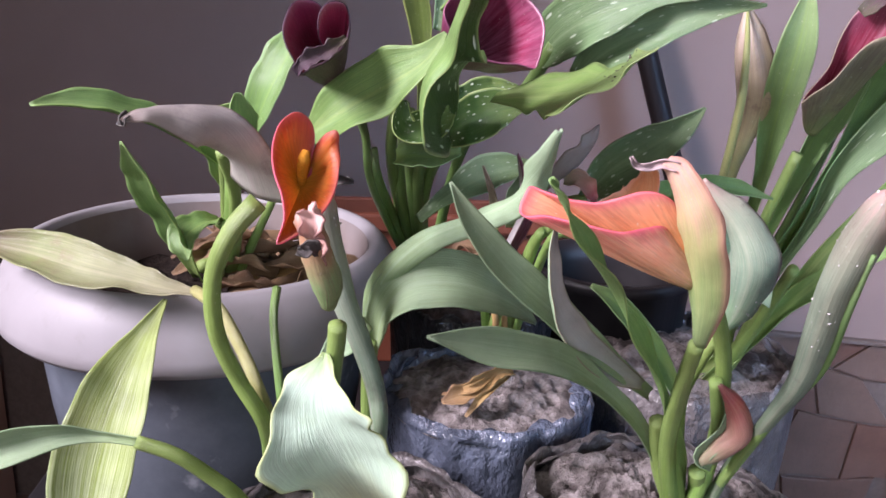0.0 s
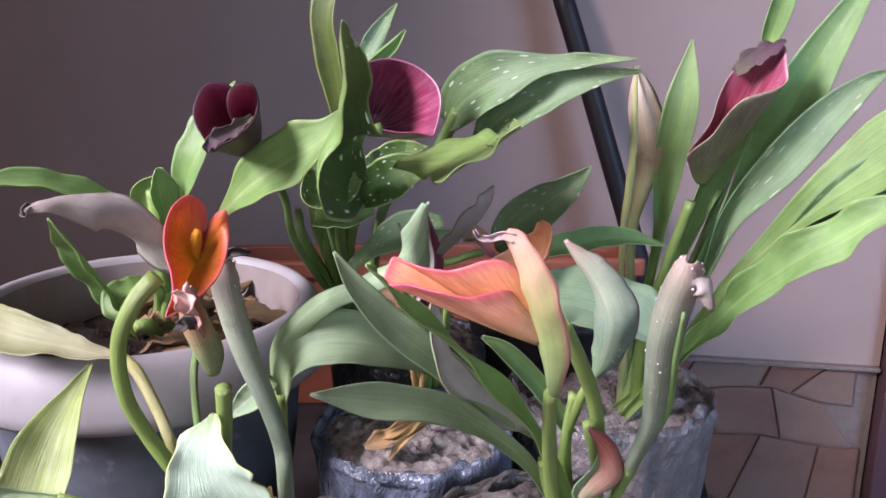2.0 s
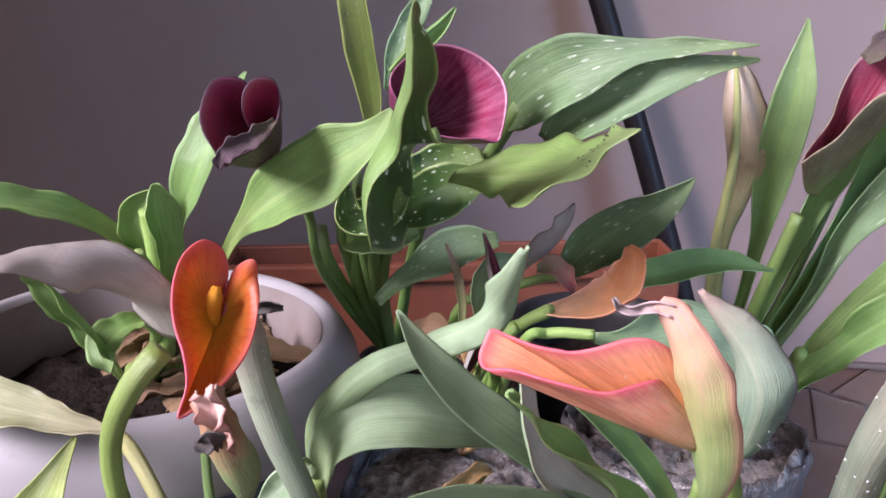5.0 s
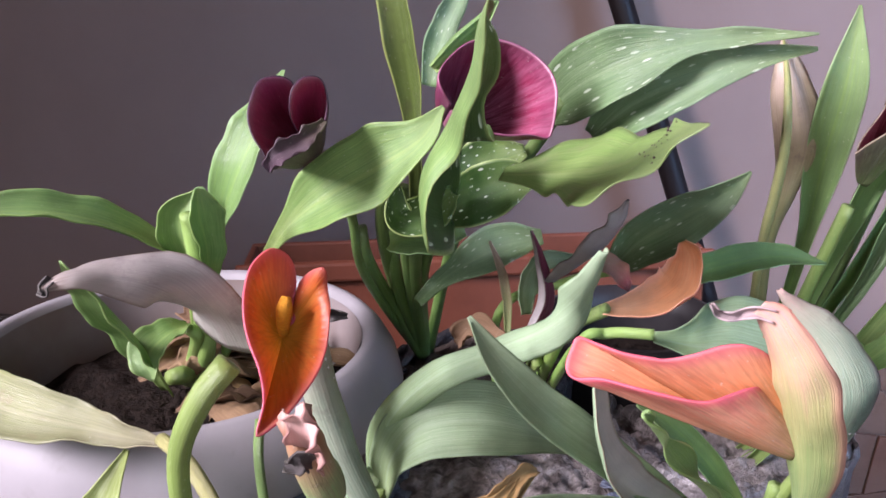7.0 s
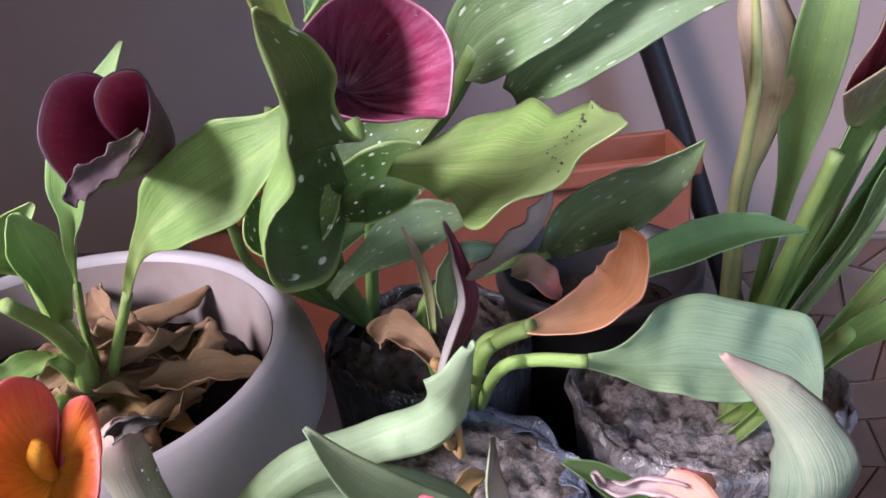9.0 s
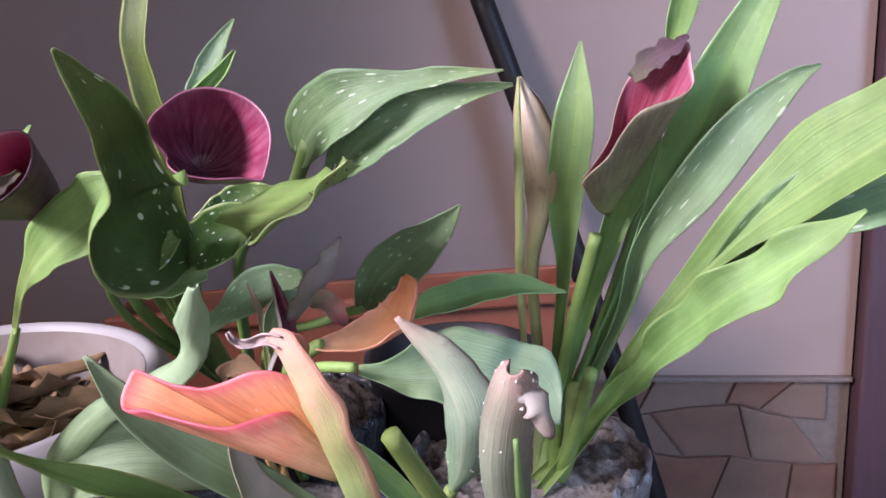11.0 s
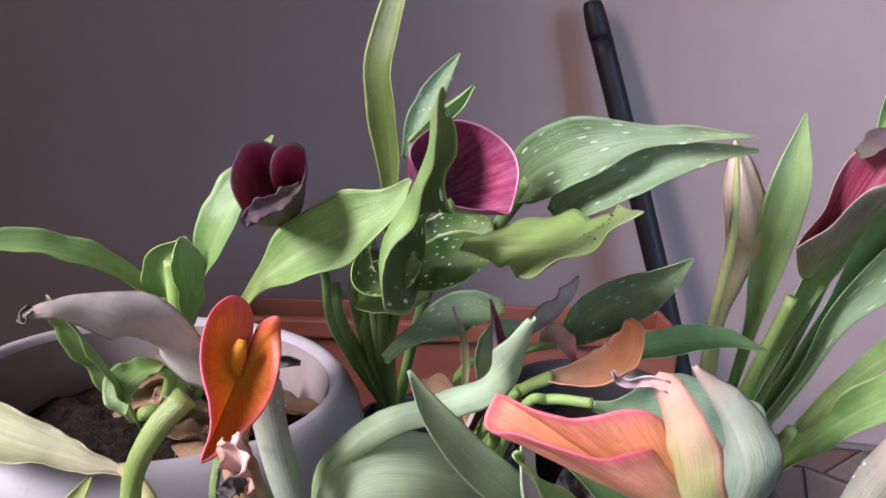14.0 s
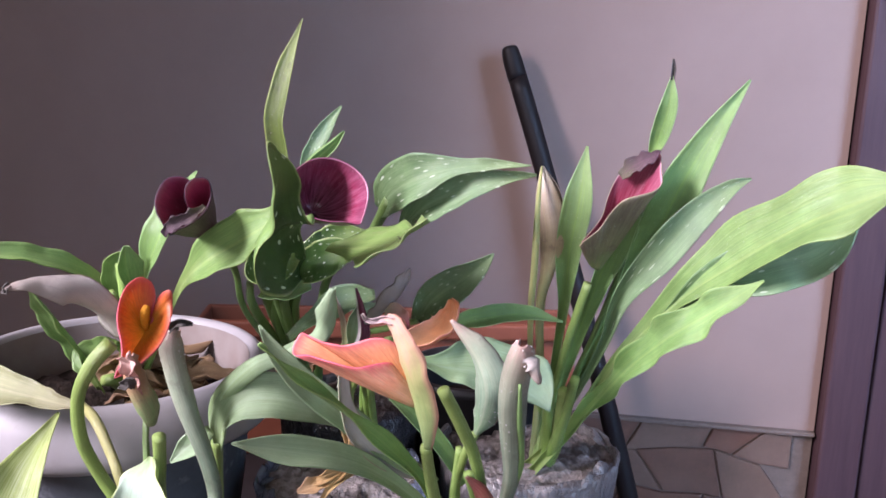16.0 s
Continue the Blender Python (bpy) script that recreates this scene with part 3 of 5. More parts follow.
# unseen walls; the gaps at right and behind are made for the fill lamps
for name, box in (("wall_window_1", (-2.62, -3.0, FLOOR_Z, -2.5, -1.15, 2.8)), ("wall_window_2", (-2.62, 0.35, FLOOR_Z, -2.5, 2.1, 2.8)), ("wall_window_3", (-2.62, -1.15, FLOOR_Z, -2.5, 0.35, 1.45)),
                  ("wall_right_1", (2.3, -3.0, FLOOR_Z, 2.42, -1.4, 2.8)), ("wall_right_2", (2.3, 0.3, FLOOR_Z, 2.42, 1.6, 2.8)), ("wall_right_3", (2.3, -1.4, 2.2, 2.42, 0.3, 2.8)), ("wall_behind_1", (-2.62, -3.1, FLOOR_Z, -1.2, -3.0, 2.8)), ("wall_behind_2", (0.6, -3.1, FLOOR_Z, 2.42, -3.0, 2.8)), ("wall_behind_3", (-1.2, -3.1, FLOOR_Z, 0.6, -3.0, 0.95)), ("wall_behind_4", (-1.2, -3.1, 2.25, 0.6, -3.0, 2.8)), ("wall_hall", (-2.62, 2.1, FLOOR_Z, -0.9, 2.2, 2.8))):
    structure(name, box_bm(*box), ROOM, "unseen painted wall added to close the room")


def stone_pieces():
    """Irregular flat stones in rough courses; neighbours share jittered corners, so that the joints stay narrow."""
    rng = random.Random(5)
    levels = [FLOOR_Z]
    while levels[-1] < DADO_Z - 0.05:
        levels.append(min(levels[-1] + rng.uniform(0.060, 0.105), DADO_Z - 0.004))
    levels[-1] = DADO_Z - 0.004
    slope = {}
    for r in range(len(levels) - 1):
        x = -1.3
        cuts = [(x, x)]
        while x < -0.06:
            x += rng.uniform(0.06, 0.15)
            x = min(x, -0.004)
            j = rng.uniform(-0.032, 0.032) if x < -0.04 else 0
            cuts.append((x + j, x - j))
        lift = lambda px, lv: 0 if lv in (0, len(levels) - 1) else 0.034 * noise.noise(Vector((px * 9, lv * 3.7, 0.5)))
        for (b0, t0), (b1, t1) in zip(cuts, cuts[1:]):
            corners = [(b0, levels[r] + lift(b0, r)), ((b0 + b1) / 2, levels[r] + lift((b0 + b1) / 2, r)), (b1, levels[r] + lift(b1, r)),
                       (t1, levels[r + 1] + lift(t1, r + 1)), ((t0 + t1) / 2, levels[r + 1] + lift((t0 + t1) / 2, r + 1)), (t0, levels[r + 1] + lift(t0, r + 1))]
            cx, cz = sum(c[0] for c in corners) / 6, sum(c[1] for c in corners) / 6
            ring = []
            for px, pz in corners:
                dx, dz = px - cx, pz - cz
                k = 1 - rng.uniform(0.0012, 0.0028) / max(math.hypot(dx, dz), 0.01)
                ring.append((dx * k, dz * k))
            k, d = 6, rng.uniform(0.0012, 0.003)
            verts = [(px, 0.004, pz) for px, pz in ring] + [(px * 0.98, -d * 0.7, pz * 0.98) for px, pz in ring] + [(px * 0.92, -d, pz * 0.92) for px, pz in ring]
            faces = [(i, i + k, (i + 1) % k + k, (i + 1) % k) for i in range(k)] + [(i + k, i + 2 * k, (i + 1) % k + 2 * k, (i + 1) % k + k) for i in range(k)]
            faces.append(tuple(2 * k + i for i in range(k))[::-1])
            mesh_object("stone", verts, faces, [STONE], dado, smooth=False).matrix_basis = Matrix.Translation((cx, 0, cz))


# ---- plant stand under the pots ----
stand = thing("plant_stand", "black metal plant stand under the pots", "plant stand")
part("shelf", box_bm(-0.34, 0.38, SHELF_Z - 0.02, 0.40, 1.29, SHELF_Z, 0.003), BLACK, stand)
for lx, ly in ((-0.325, 0.395), (0.385, 0.395), (-0.325, 1.275), (0.385, 1.275)):
    part("leg", box_bm(lx - 0.0125, ly - 0.0125, FLOOR_Z, lx + 0.0125, ly + 0.0125, SHELF_Z - 0.02, 0.002), BLACK, stand)

# ---- the pole that leans on the wall ----
pole = thing("broom_pole", "dark varnished wooden pole leaning against the wall", "pole")
stem("shaft", pole, POLE, [(0.645, 1.25, FLOOR_Z), (0.49, 1.32, 0.25), (0.385, 1.375, 0.60), (0.318, 1.412, 0.81)], [0.0165, 0.0165, 0.0165, 0.0165], n=24, sides=20)
stem("cap", pole, POLE, [(0.318, 1.412, 0.808), (0.308, 1.417, 0.84), (0.303, 1.420, 0.858), (0.302, 1.4205, 0.862)], [0.0167, 0.016, 0.013, 0.004], n=12, sides=20)

# ---- white-rimmed pot ----
PC = (-0.134, 0.699)
pot = thing("plant_pot", "round grey plastic pot with a broad white rim", "plant pot")
lathe("pot_body", [(0.088, SHELF_Z + 0.001), (0.094, SHELF_Z + 0.006), (0.118, 0.44), (0.124, 0.505), (0.1235, 0.517)], PC, POT_GREY, pot)
lathe("rim", [(0.120, 0.512), (0.146, 0.510), (0.1505, 0.515), (0.1510, 0.523), (0.1475, 0.540), (0.1405, 0.553), (0.1345, 0.5595), (0.130, 0.561), (0.1265, 0.559), (0.1245, 0.5545)], PC, POT_WHITE, pot, label="broad white plastic rim")
lathe("inner_wall", [(0.1240, 0.555), (0.121, 0.53), (0.116, 0.50), (0.112, 0.47)], PC, POT_SHADED, pot, label="inside of the pot, shade and soil stain put into its colour")
mound("soil", PC, 0.119, 0.508, SOIL, pot, 0.012, 0.007, seed=3, label="dark damp soil")

# ---- terracotta planter at the back and the black pot before it ----
planter = thing("planter", "terracotta-coloured rectangular planter behind the pots", "planter")
PX0, PX1, PY0, PY1, PZ = -0.16, 0.385, 1.12, 1.205, 0.466
part("front", box_bm(PX0, PY0, SHELF_Z, PX1, PY0 + 0.008, PZ, 0.003), TERRACOTTA, planter)
part("back", box_bm(PX0, PY1 - 0.008, SHELF_Z, PX1, PY1, PZ, 0.003), TERRACOTTA, planter)
part("end", box_bm(PX0, PY0 + 0.009, SHELF_Z, PX0 + 0.008, PY1 - 0.009, PZ, 0.003), TERRACOTTA, planter)
part("end", box_bm(PX1 - 0.008, PY0 + 0.009, SHELF_Z, PX1, PY1 - 0.009, PZ, 0.003), TERRACOTTA, planter)
part("lip", box_bm(PX0 - 0.008, PY0 - 0.010, PZ - 0.022, PX1 + 0.008, PY0 - 0.001, PZ + 0.002, 0.004), TERRACOTTA, planter)
part("soil", box_bm(PX0 + 0.009, PY0 + 0.009, SHELF_Z + 0.01, PX1 - 0.009, PY1 - 0.009, PZ - 0.03), SOIL, planter)
BP = (0.215, 0.84)
black_pot = thing("black_pot", "round black plastic nursery pot", "plant pot")
lathe("pot_body", [(0.055, SHELF_Z + 0.001), (0.06, SHELF_Z + 0.004), (0.074, 0.49), (0.078, 0.492), (0.078, 0.502), (0.072, 0.503), (0.070, 0.48), (0.066, 0.44)], BP, BLACK, black_pot)
mound("soil", BP, 0.068, 0.455, SOIL, black_pot, 0.006, 0.004, seed=9)


# ---- grow bags ----
def grow_bag(label, centre, radius, z, film, seed, lumps=0.007, height=0.008, soil=DRY_SOIL):
    bag = thing("grow_bag", label, "grow bag", "grow bags on the stand")
    r = radius
    lathe("film", [(r * 0.72, SHELF_Z + 0.001), (r * 0.86, SHELF_Z + 0.004), (r * 0.92, SHELF_Z + 0.06), (r * 0.95, z - 0.06), (r * 0.99, z - 0.015), (r * 1.01, z - 0.002), (r * 0.985, z + 0.006), (r * 0.955, z + 0.002), (r * 0.94, z - 0.012)],
          centre, film, bag, 128, wobble=0.085, seed=seed, label="crumpled plastic film")
    verts, faces, turns = [], [], 120
    for k in range(turns):
        th = 6.2832 * k / turns
        q = Vector((math.cos(th) * 1.7, math.sin(th) * 1.7, seed * 2.3))
        flap = 0.010 + 0.012 * noise.noise(q * 1.4) + 0.006 * noise.noise(q * 4)
        lean = -0.008 + 0.016 * noise.noise(q * 2.1 + Vector((3, 1, 7)))
        for f in (0.0, 0.35, 0.7, 1.0):
            rr = r * (0.985 + 0.05 * noise.noise(q * 3.3) * f) + lean * f * f
            verts.append((centre[0] + rr * math.cos(th), centre[1] + rr * math.sin(th), z - 0.004 + flap * f - 0.006 * f * f * abs(noise.noise(q * 6))))
    for k in range(turns):
        for i in range(3):
            a, b = k * 4 + i, ((k + 1) % turns) * 4 + i
            faces.append((a, b, b + 1, a + 1))
    collar = mesh_object("film_collar", verts, faces, [film], bag, "turned-down crumpled film edge")
    collar.modifiers.new("thickness", "SOLIDIFY").thickness = 0.0006
    mound("soil", centre, r * 0.965, z - 0.006, soil, bag, height, lumps, seed=seed * 7.3, label="dusty crusted soil")
    return bag


grow_bag("blue-grey plastic grow bag filled with dusty soil", (0.085, 0.660), 0.080, 0.455, FILM_BLUE, 1)
grow_bag("grey plastic grow bag heaped with crusted soil", (0.170, 0.503), 0.079, 0.458, FILM_GREY, 2, 0.010, 0.016)
grow_bag("dusty translucent plastic grow bag with soil", (0.261, 0.729), 0.090, 0.455, FILM_GREY, 3, 0.008, 0.010)
grow_bag("grey plastic grow bag with dry soil", (-0.005, 0.500), 0.082, 0.440, FILM_GREY, 4, 0.008, 0.012)
grow_bag("black plastic grow bag with dark soil", (0.080, 0.805), 0.075, 0.475, FILM_DARK, 5, 0.010, 0.014, DARK_CRUST)

# ---- orange calla in the front-left bag ----
calla_left = thing("calla_lily", "calla lily with an open orange bloom and bleached leaf", "plant", "calla lilies")
bloom = spathe("bloom", calla_left, [G["coral"], G["orange"]], [(-0.0264, 0.4600, 0.6664), (-0.0253, 0.4640, 0.6729), (-0.0241, 0.4660, 0.6779), (-0.0211, 0.4650, 0.6823), (-0.0172, 0.4620, 0.6860), (-0.0129, 0.4590, 0.6878), (-0.0126, 0.4580, 0.6817), (-0.0109, 0.4520, 0.6739), (-0.0113, 0.4450, 0.6656), (-0.0145, 0.4360, 0.6585), (-0.0209, 0.4260, 0.6525), (-0.0280, 0.4170, 0.6476), (-0.0355, 0.4120, 0.6451), (-0.0332, 0.4180, 0.6545), (-0.0346, 0.4240, 0.6643), (-0.0380, 0.4310, 0.6717), (-0.0402, 0.4380, 0.6795), (-0.0408, 0.4460, 0.6871), (-0.0388, 0.4540, 0.6930), (-0.0328, 0.4600, 0.6961), (-0.0274, 0.4630, 0.6928), (-0.0247, 0.4650, 0.6861), (-0.0245, 0.4650, 0.6782), (-0.0267, 0.4620, 0.6691)], (-0.0313, 0.463, 0.6594), throat=0.0, bow=0.85, curl=[0, 0, 0.001, 0.003, 0.002, 0.001, 0, 0, 0.001, 0.002, 0.002, 0.001, 0], label="open heart-shaped orange spathe with pink margin")
horn = blade("spathe_tip", bloom, [G["horn"], G["horn"]], [(-0.0544, 0.4760, 0.6500), (-0.0565, 0.4620, 0.6687), (-0.0662, 0.4440, 0.6883), (-0.0834, 0.4360, 0.6964), (-0.0944, 0.4300, 0.6981), (-0.1031, 0.4280, 0.6948)],
      [0.0200, 0.0150, 0.0118, 0.0072, 0.0045, 0.0012], arc=[40, 70, 90, 110, 150, 200], face=[(0.45, 1, -0.1), (0.35, 1, -0.2), (0.1, 1, -0.4), (0, 0.8, -0.7), (0, 0.6, -0.8), (0, 0.6, -0.8)], label="long wilted grey spathe tip", wave=0.0008)
specks("crust", horn, 12, 0.0005, 0.15, 0.5, CRUST, 42, "dark specks")
blade("spathe_tip_end", bloom, [G["black"]], [(-0.0994, 0.4290, 0.6974), (-0.1020, 0.4280, 0.6951), (-0.1013, 0.4270, 0.6928), (-0.1044, 0.4280, 0.6932)], [0.002, 0.0016, 0.001, 0.0003], arc=200, n=10, m=8, label="shrivelled black end")
stem("spadix", bloom, SPADIX, [(-0.0301, 0.4610, 0.6614), (-0.0294, 0.4570, 0.6676), (-0.0281, 0.4540, 0.6744), (-0.0272, 0.4550, 0.6784)], [0.002, 0.0028, 0.0030, 0.0018], sides=14, label="yellow-orange spadix")
stem("stem", calla_left, G["stem"], [(-0.0495, 0.4520, 0.6542), (-0.0612, 0.4480, 0.6407), (-0.0708, 0.4470, 0.6187), (-0.0719, 0.4520, 0.5880), (-0.0639, 0.4600, 0.5584), (-0.0511, 0.4700, 0.5237), (-0.0615, 0.5416, 0.4450)], [0.0052, 0.0050, 0.0044, 0.0044, 0.0044, 0.0046, 0.005])
spent = blade("spent_bloom", calla_left, [G["spent"], G["spent"]], [(-0.0118, 0.4020, 0.6220), (-0.0118, 0.3980, 0.6328), (-0.0144, 0.3940, 0.6433), (-0.0164, 0.3900, 0.6538), (-0.0176, 0.3870, 0.6629), (-0.0185, 0.3860, 0.6677)], [0.008, 0.0175, 0.0175, 0.0135, 0.010, 0.005],
              arc=[345, 345, 335, 300, 250, 200], face=(-0.3, 0.9, 0.2), wave=0.0015, label="spent bloom shrivelled rusty pink above a green base", ragged=0.002, m=20)
blade("petal_flap", spent, [G["papery_pink"]], [(-0.0124, 0.3880, 0.6462), (-0.0140, 0.3830, 0.6569), (-0.0152, 0.3800, 0.6650), (-0.0153, 0.3800, 0.6700), (-0.0167, 0.3820, 0.6723)], [0.002, 0.005, 0.0062, 0.0052, 0.001], arc=120, face=(-0.5, -0.8, 0.2), wave=0.002, ragged=0.0015, n=22, label="pale pink papery flap")
blade("shrivelled_end", spent, [G["black"]], [(-0.0141, 0.3840, 0.6523), (-0.0170, 0.3810, 0.6549), (-0.0191, 0.3800, 0.6531), (-0.0221, 0.3820, 0.6530)], [0.002, 0.0035, 0.003, 0.0006], arc=160, wave=0.002, n=14, m=8)
stem("stem", calla_left, G["stem"], [(-0.0082, 0.4040, 0.6124), (-0.0099, 0.4100, 0.5952), (-0.0159, 0.4300, 0.5547), (-0.0384, 0.5411, 0.4450)], [0.0042, 0.004, 0.004, 0.0045])
dry = blade("dried_bud", calla_left, [G["bud"], G["bud"]], [(-0.0006, 0.5281, 0.4480), (0.0075, 0.4750, 0.5177), (0.0058, 0.4780, 0.5418), (-0.0030, 0.4850, 0.5676), (-0.0140, 0.4900, 0.5940), (-0.0214, 0.4920, 0.6209), (-0.0252, 0.4950, 0.6420), (-0.0217, 0.4960, 0.6508)],
            [0.0115, 0.0115, 0.0120, 0.014, 0.0175, 0.0195, 0.0205, 0.011], arc=345, face=(0.6, 0.6, 0.3), m=20, n=40, label="closed fading bud on a thick grey-green stalk")
specks("mould", dry, 26, 0.0007, 0.72, 0.95, MEALYBUG, 31, "pale mealybug specks")
blade("shrivelled_end", dry, [G["black"]], [(-0.0237, 0.4900, 0.6509), (-0.0185, 0.4880, 0.6559), (-0.0128, 0.4880, 0.6569), (-0.0075, 0.4900, 0.6555)], [0.003, 0.004, 0.0035, 0.0008], arc=220, wave=0.0015, n=14, m=8)
blade("leaf", calla_left, [G["mint"]], [(0.0137, 0.4300, 0.4911), (0.0047, 0.4100, 0.5224), (-0.0083, 0.3970, 0.5539), (-0.0160, 0.3970, 0.5769), (-0.0136, 0.4050, 0.5988)], [0.008, 0.020, 0.0285, 0.0215, 0.0012], arc=70, face=(-0.25, -1, 0.3), wave=0.005, waves=2.0, ragged=0.003, n=40, m=20, label="bleached mint-green wavy leaf")
blade("dead_leaf", calla_left, [G["straw"]], [(0.0055, 0.4500, 0.4986), (0.0037, 0.4500, 0.5166), (0.0032, 0.4500, 0.5318)], [0.003, 0.003, 0.0006], arc=120, n=12, m=8)
blade("leaf", calla_left, [G["teal"]], [(0.0006, 0.5000, 0.5742), (-0.0125, 0.4950, 0.5654), (-0.0262, 0.4900, 0.5541)], [0.004, 0.0085, 0.001], arc=60, n=16)
stem("stem", calla_left, G["stem"], [(-0.1160, 0.4550, 0.5238), (-0.0968, 0.4570, 0.5154), (-0.0811, 0.4620, 0.5001), (-0.0664, 0.4680, 0.4815), (-0.0565, 0.4865, 0.4450)], [0.0036, 0.0038, 0.004, 0.0042, 0.0045])
blade("leaf", calla_left, [G["teal"]], [(-0.1149, 0.4560, 0.5232), (-0.1358, 0.4550, 0.5266), (-0.1536, 0.4500, 0.5291), (-0.1804, 0.4400, 0.5254), (-0.2067, 0.4300, 0.5152)], [0.002, 0.003, 0.0065, 0.010, 0.002], arc=110)

# ---- plant in the white-rimmed pot ----
calla_pot = thing("calla_lily", "calla lily with striped and yellowed leaves in the pot", "plant", "calla lilies")
blade("leaf", calla_pot, [G["striped"]], [(-0.1204, 0.5380, 0.5702), (-0.1284, 0.5270, 0.5549), (-0.1370, 0.5080, 0.5332), (-0.1457, 0.4920, 0.5025), (-0.1523, 0.4800, 0.4665), (-0.1549, 0.4750, 0.4328)], [0.001, 0.007, 0.018, 0.0245, 0.021, 0.002], arc=80, face=(-0.1, -1, 0.2), label="pale striped hanging leaf", n=36)
blade("leaf", calla_pot, [G["yellow"]], [(-0.0983, 0.5280, 0.5781), (-0.1175, 0.5370, 0.5770), (-0.1436, 0.5480, 0.5783), (-0.1784, 0.5620, 0.5797), (-0.2125, 0.5800, 0.5819), (-0.2563, 0.6000, 0.5837)], [0.002, 0.006, 0.011, 0.017, 0.016, 0.004], arc=[120, 110, 80, 90, 120, 160], face=(0.1, -0.75, 0.8), wave=0.003, ragged=0.001, label="yellowed withered leaf lying over the rim")
stem("stem", calla_pot, G["stem_old"], [(-0.1015, 0.5320, 0.5783), (-0.0839, 0.5100, 0.5768), (-0.0666, 0.4900, 0.5589), (-0.0538, 0.4820, 0.5310), (-0.0490, 0.5524, 0.4450)], [0.0035, 0.0038, 0.0036, 0.0036, 0.0042], label="yellowing drooped stalk")
stem("stem", calla_pot, G["stem_shaded"], [(-0.0587, 0.5600, 0.5709), (-0.0587, 0.5450, 0.5583), (-0.0549, 0.5300, 0.5356), (-0.0505, 0.5200, 0.5110)], [0.0028, 0.0026, 0.0026, 0.003])
blade("leaf", calla_pot, [G["lime"]], [(-0.1306, 0.6600, 0.5396), (-0.1362, 0.6300, 0.5850), (-0.1440, 0.6000, 0.6240), (-0.1521, 0.5750, 0.6556)], [0.005, 0.016, 0.0165, 0.001], arc=80, face=(-0.4, -0.8, 0.4))
blade("leaf", calla_pot, [G["lime"]], [(-0.1180, 0.6750, 0.6234), (-0.1391, 0.6600, 0.6433), (-0.1661, 0.6400, 0.6614), (-0.1939, 0.6200, 0.6702), (-0.2139, 0.6000, 0.6719)], [0.003, 0.012, 0.0145, 0.012, 0.002], arc=90, face=(0, -0.5, 1))
blade("leaf", calla_pot, [G["lime"]], [(-0.1123, 0.6800, 0.6046), (-0.1150, 0.6720, 0.6297), (-0.1136, 0.6650, 0.6515), (-0.1004, 0.6600, 0.6679)], [0.005, 0.011, 0.013, 0.002], arc=150, face=(-0.3, -0.8, 0.1), wave=0.002)
blade("leaf", calla_pot, [G["lime"]], [(-0.1126, 0.6550, 0.5863), (-0.1210, 0.6400, 0.5876), (-0.1306, 0.6250, 0.5803), (-0.1284, 0.6200, 0.5665)], [0.004, 0.0115, 0.0125, 0.001], arc=90, face=(-0.2, -0.6, 0.8), wave=0.0015)
blade("leaf", calla_pot, [G["leaf"]], [(-0.1063, 0.6900, 0.6026), (-0.0944, 0.6750, 0.6371), (-0.0789, 0.6620, 0.6736), (-0.0643, 0.6680, 0.7022), (-0.0487, 0.6880, 0.7342)], [0.0022, 0.006, 0.0155, 0.016, 0.001], arc=80, face=(-0.6, -0.8, 0.2))
stem("stem", calla_pot, G["stem"], [(-0.1039, 0.6880, 0.6090), (-0.1124, 0.7000, 0.5734), (-0.1187, 0.7184, 0.5200)], [0.0022, 0.0025, 0.0032])
blade("leaf", calla_pot, [G["lime"]], [(-0.0741, 0.6720, 0.6065), (-0.0498, 0.6450, 0.6471), (-0.0236, 0.6280, 0.6704), (0.0052, 0.6120, 0.6898), (0.0285, 0.6000, 0.7072), (0.0401, 0.5900, 0.7251)], [0.0028, 0.007, 0.0195, 0.0225, 0.012, 0.001], arc=70, face=(-0.25, -0.9, 0.55), wave=0.0015, label="large lime-green leaf", n=36)
stem("stem", calla_pot, G["stem"], [(-0.0727, 0.6710, 0.6085), (-0.0980, 0.6900, 0.5559), (-0.1150, 0.7086, 0.5200)], [0.0028, 0.0034, 0.0042])
for a, b, c, r in (((-0.0985, 0.6000, 0.6463), (-0.0986, 0.6400, 0.6038), (-0.1189, 0.7126, 0.5200), 0.005), ((-0.1035, 0.6400, 0.6603), (-0.1023, 0.6500, 0.6113), (-0.1224, 0.7192, 0.5200), 0.006),
                   ((-0.1146, 0.6750, 0.6232), (-0.1147, 0.6800, 0.5817), (-0.1277, 0.7263, 0.5200), 0.0035), ((-0.1298, 0.6600, 0.5489), (-0.1233, 0.6700, 0.5456), (-0.1288, 0.7175, 0.5200), 0.007), ((-0.1145, 0.6550, 0.5845), (-0.1097, 0.6600, 0.5746), (-0.1334, 0.7214, 0.5200), 0.005), ((-0.1009, 0.6600, 0.5854), (-0.1076, 0.6700, 0.5596), (-0.1242, 0.7195, 0.5200), 0.006)):
    stem("stem", calla_pot, G["stem"], [a, b, c], [r * 0.7, r * 0.9, r])
blade("leaf", calla_pot, [G["lime"]], [(-0.0983, 0.6450, 0.6105), (-0.0918, 0.6300, 0.6402), (-0.0923, 0.6200, 0.6657), (-0.0906, 0.6150, 0.6814)], [0.005, 0.010, 0.013, 0.003], arc=110, face=(0.5, -0.6, 0.5))
rng = random.Random(11)
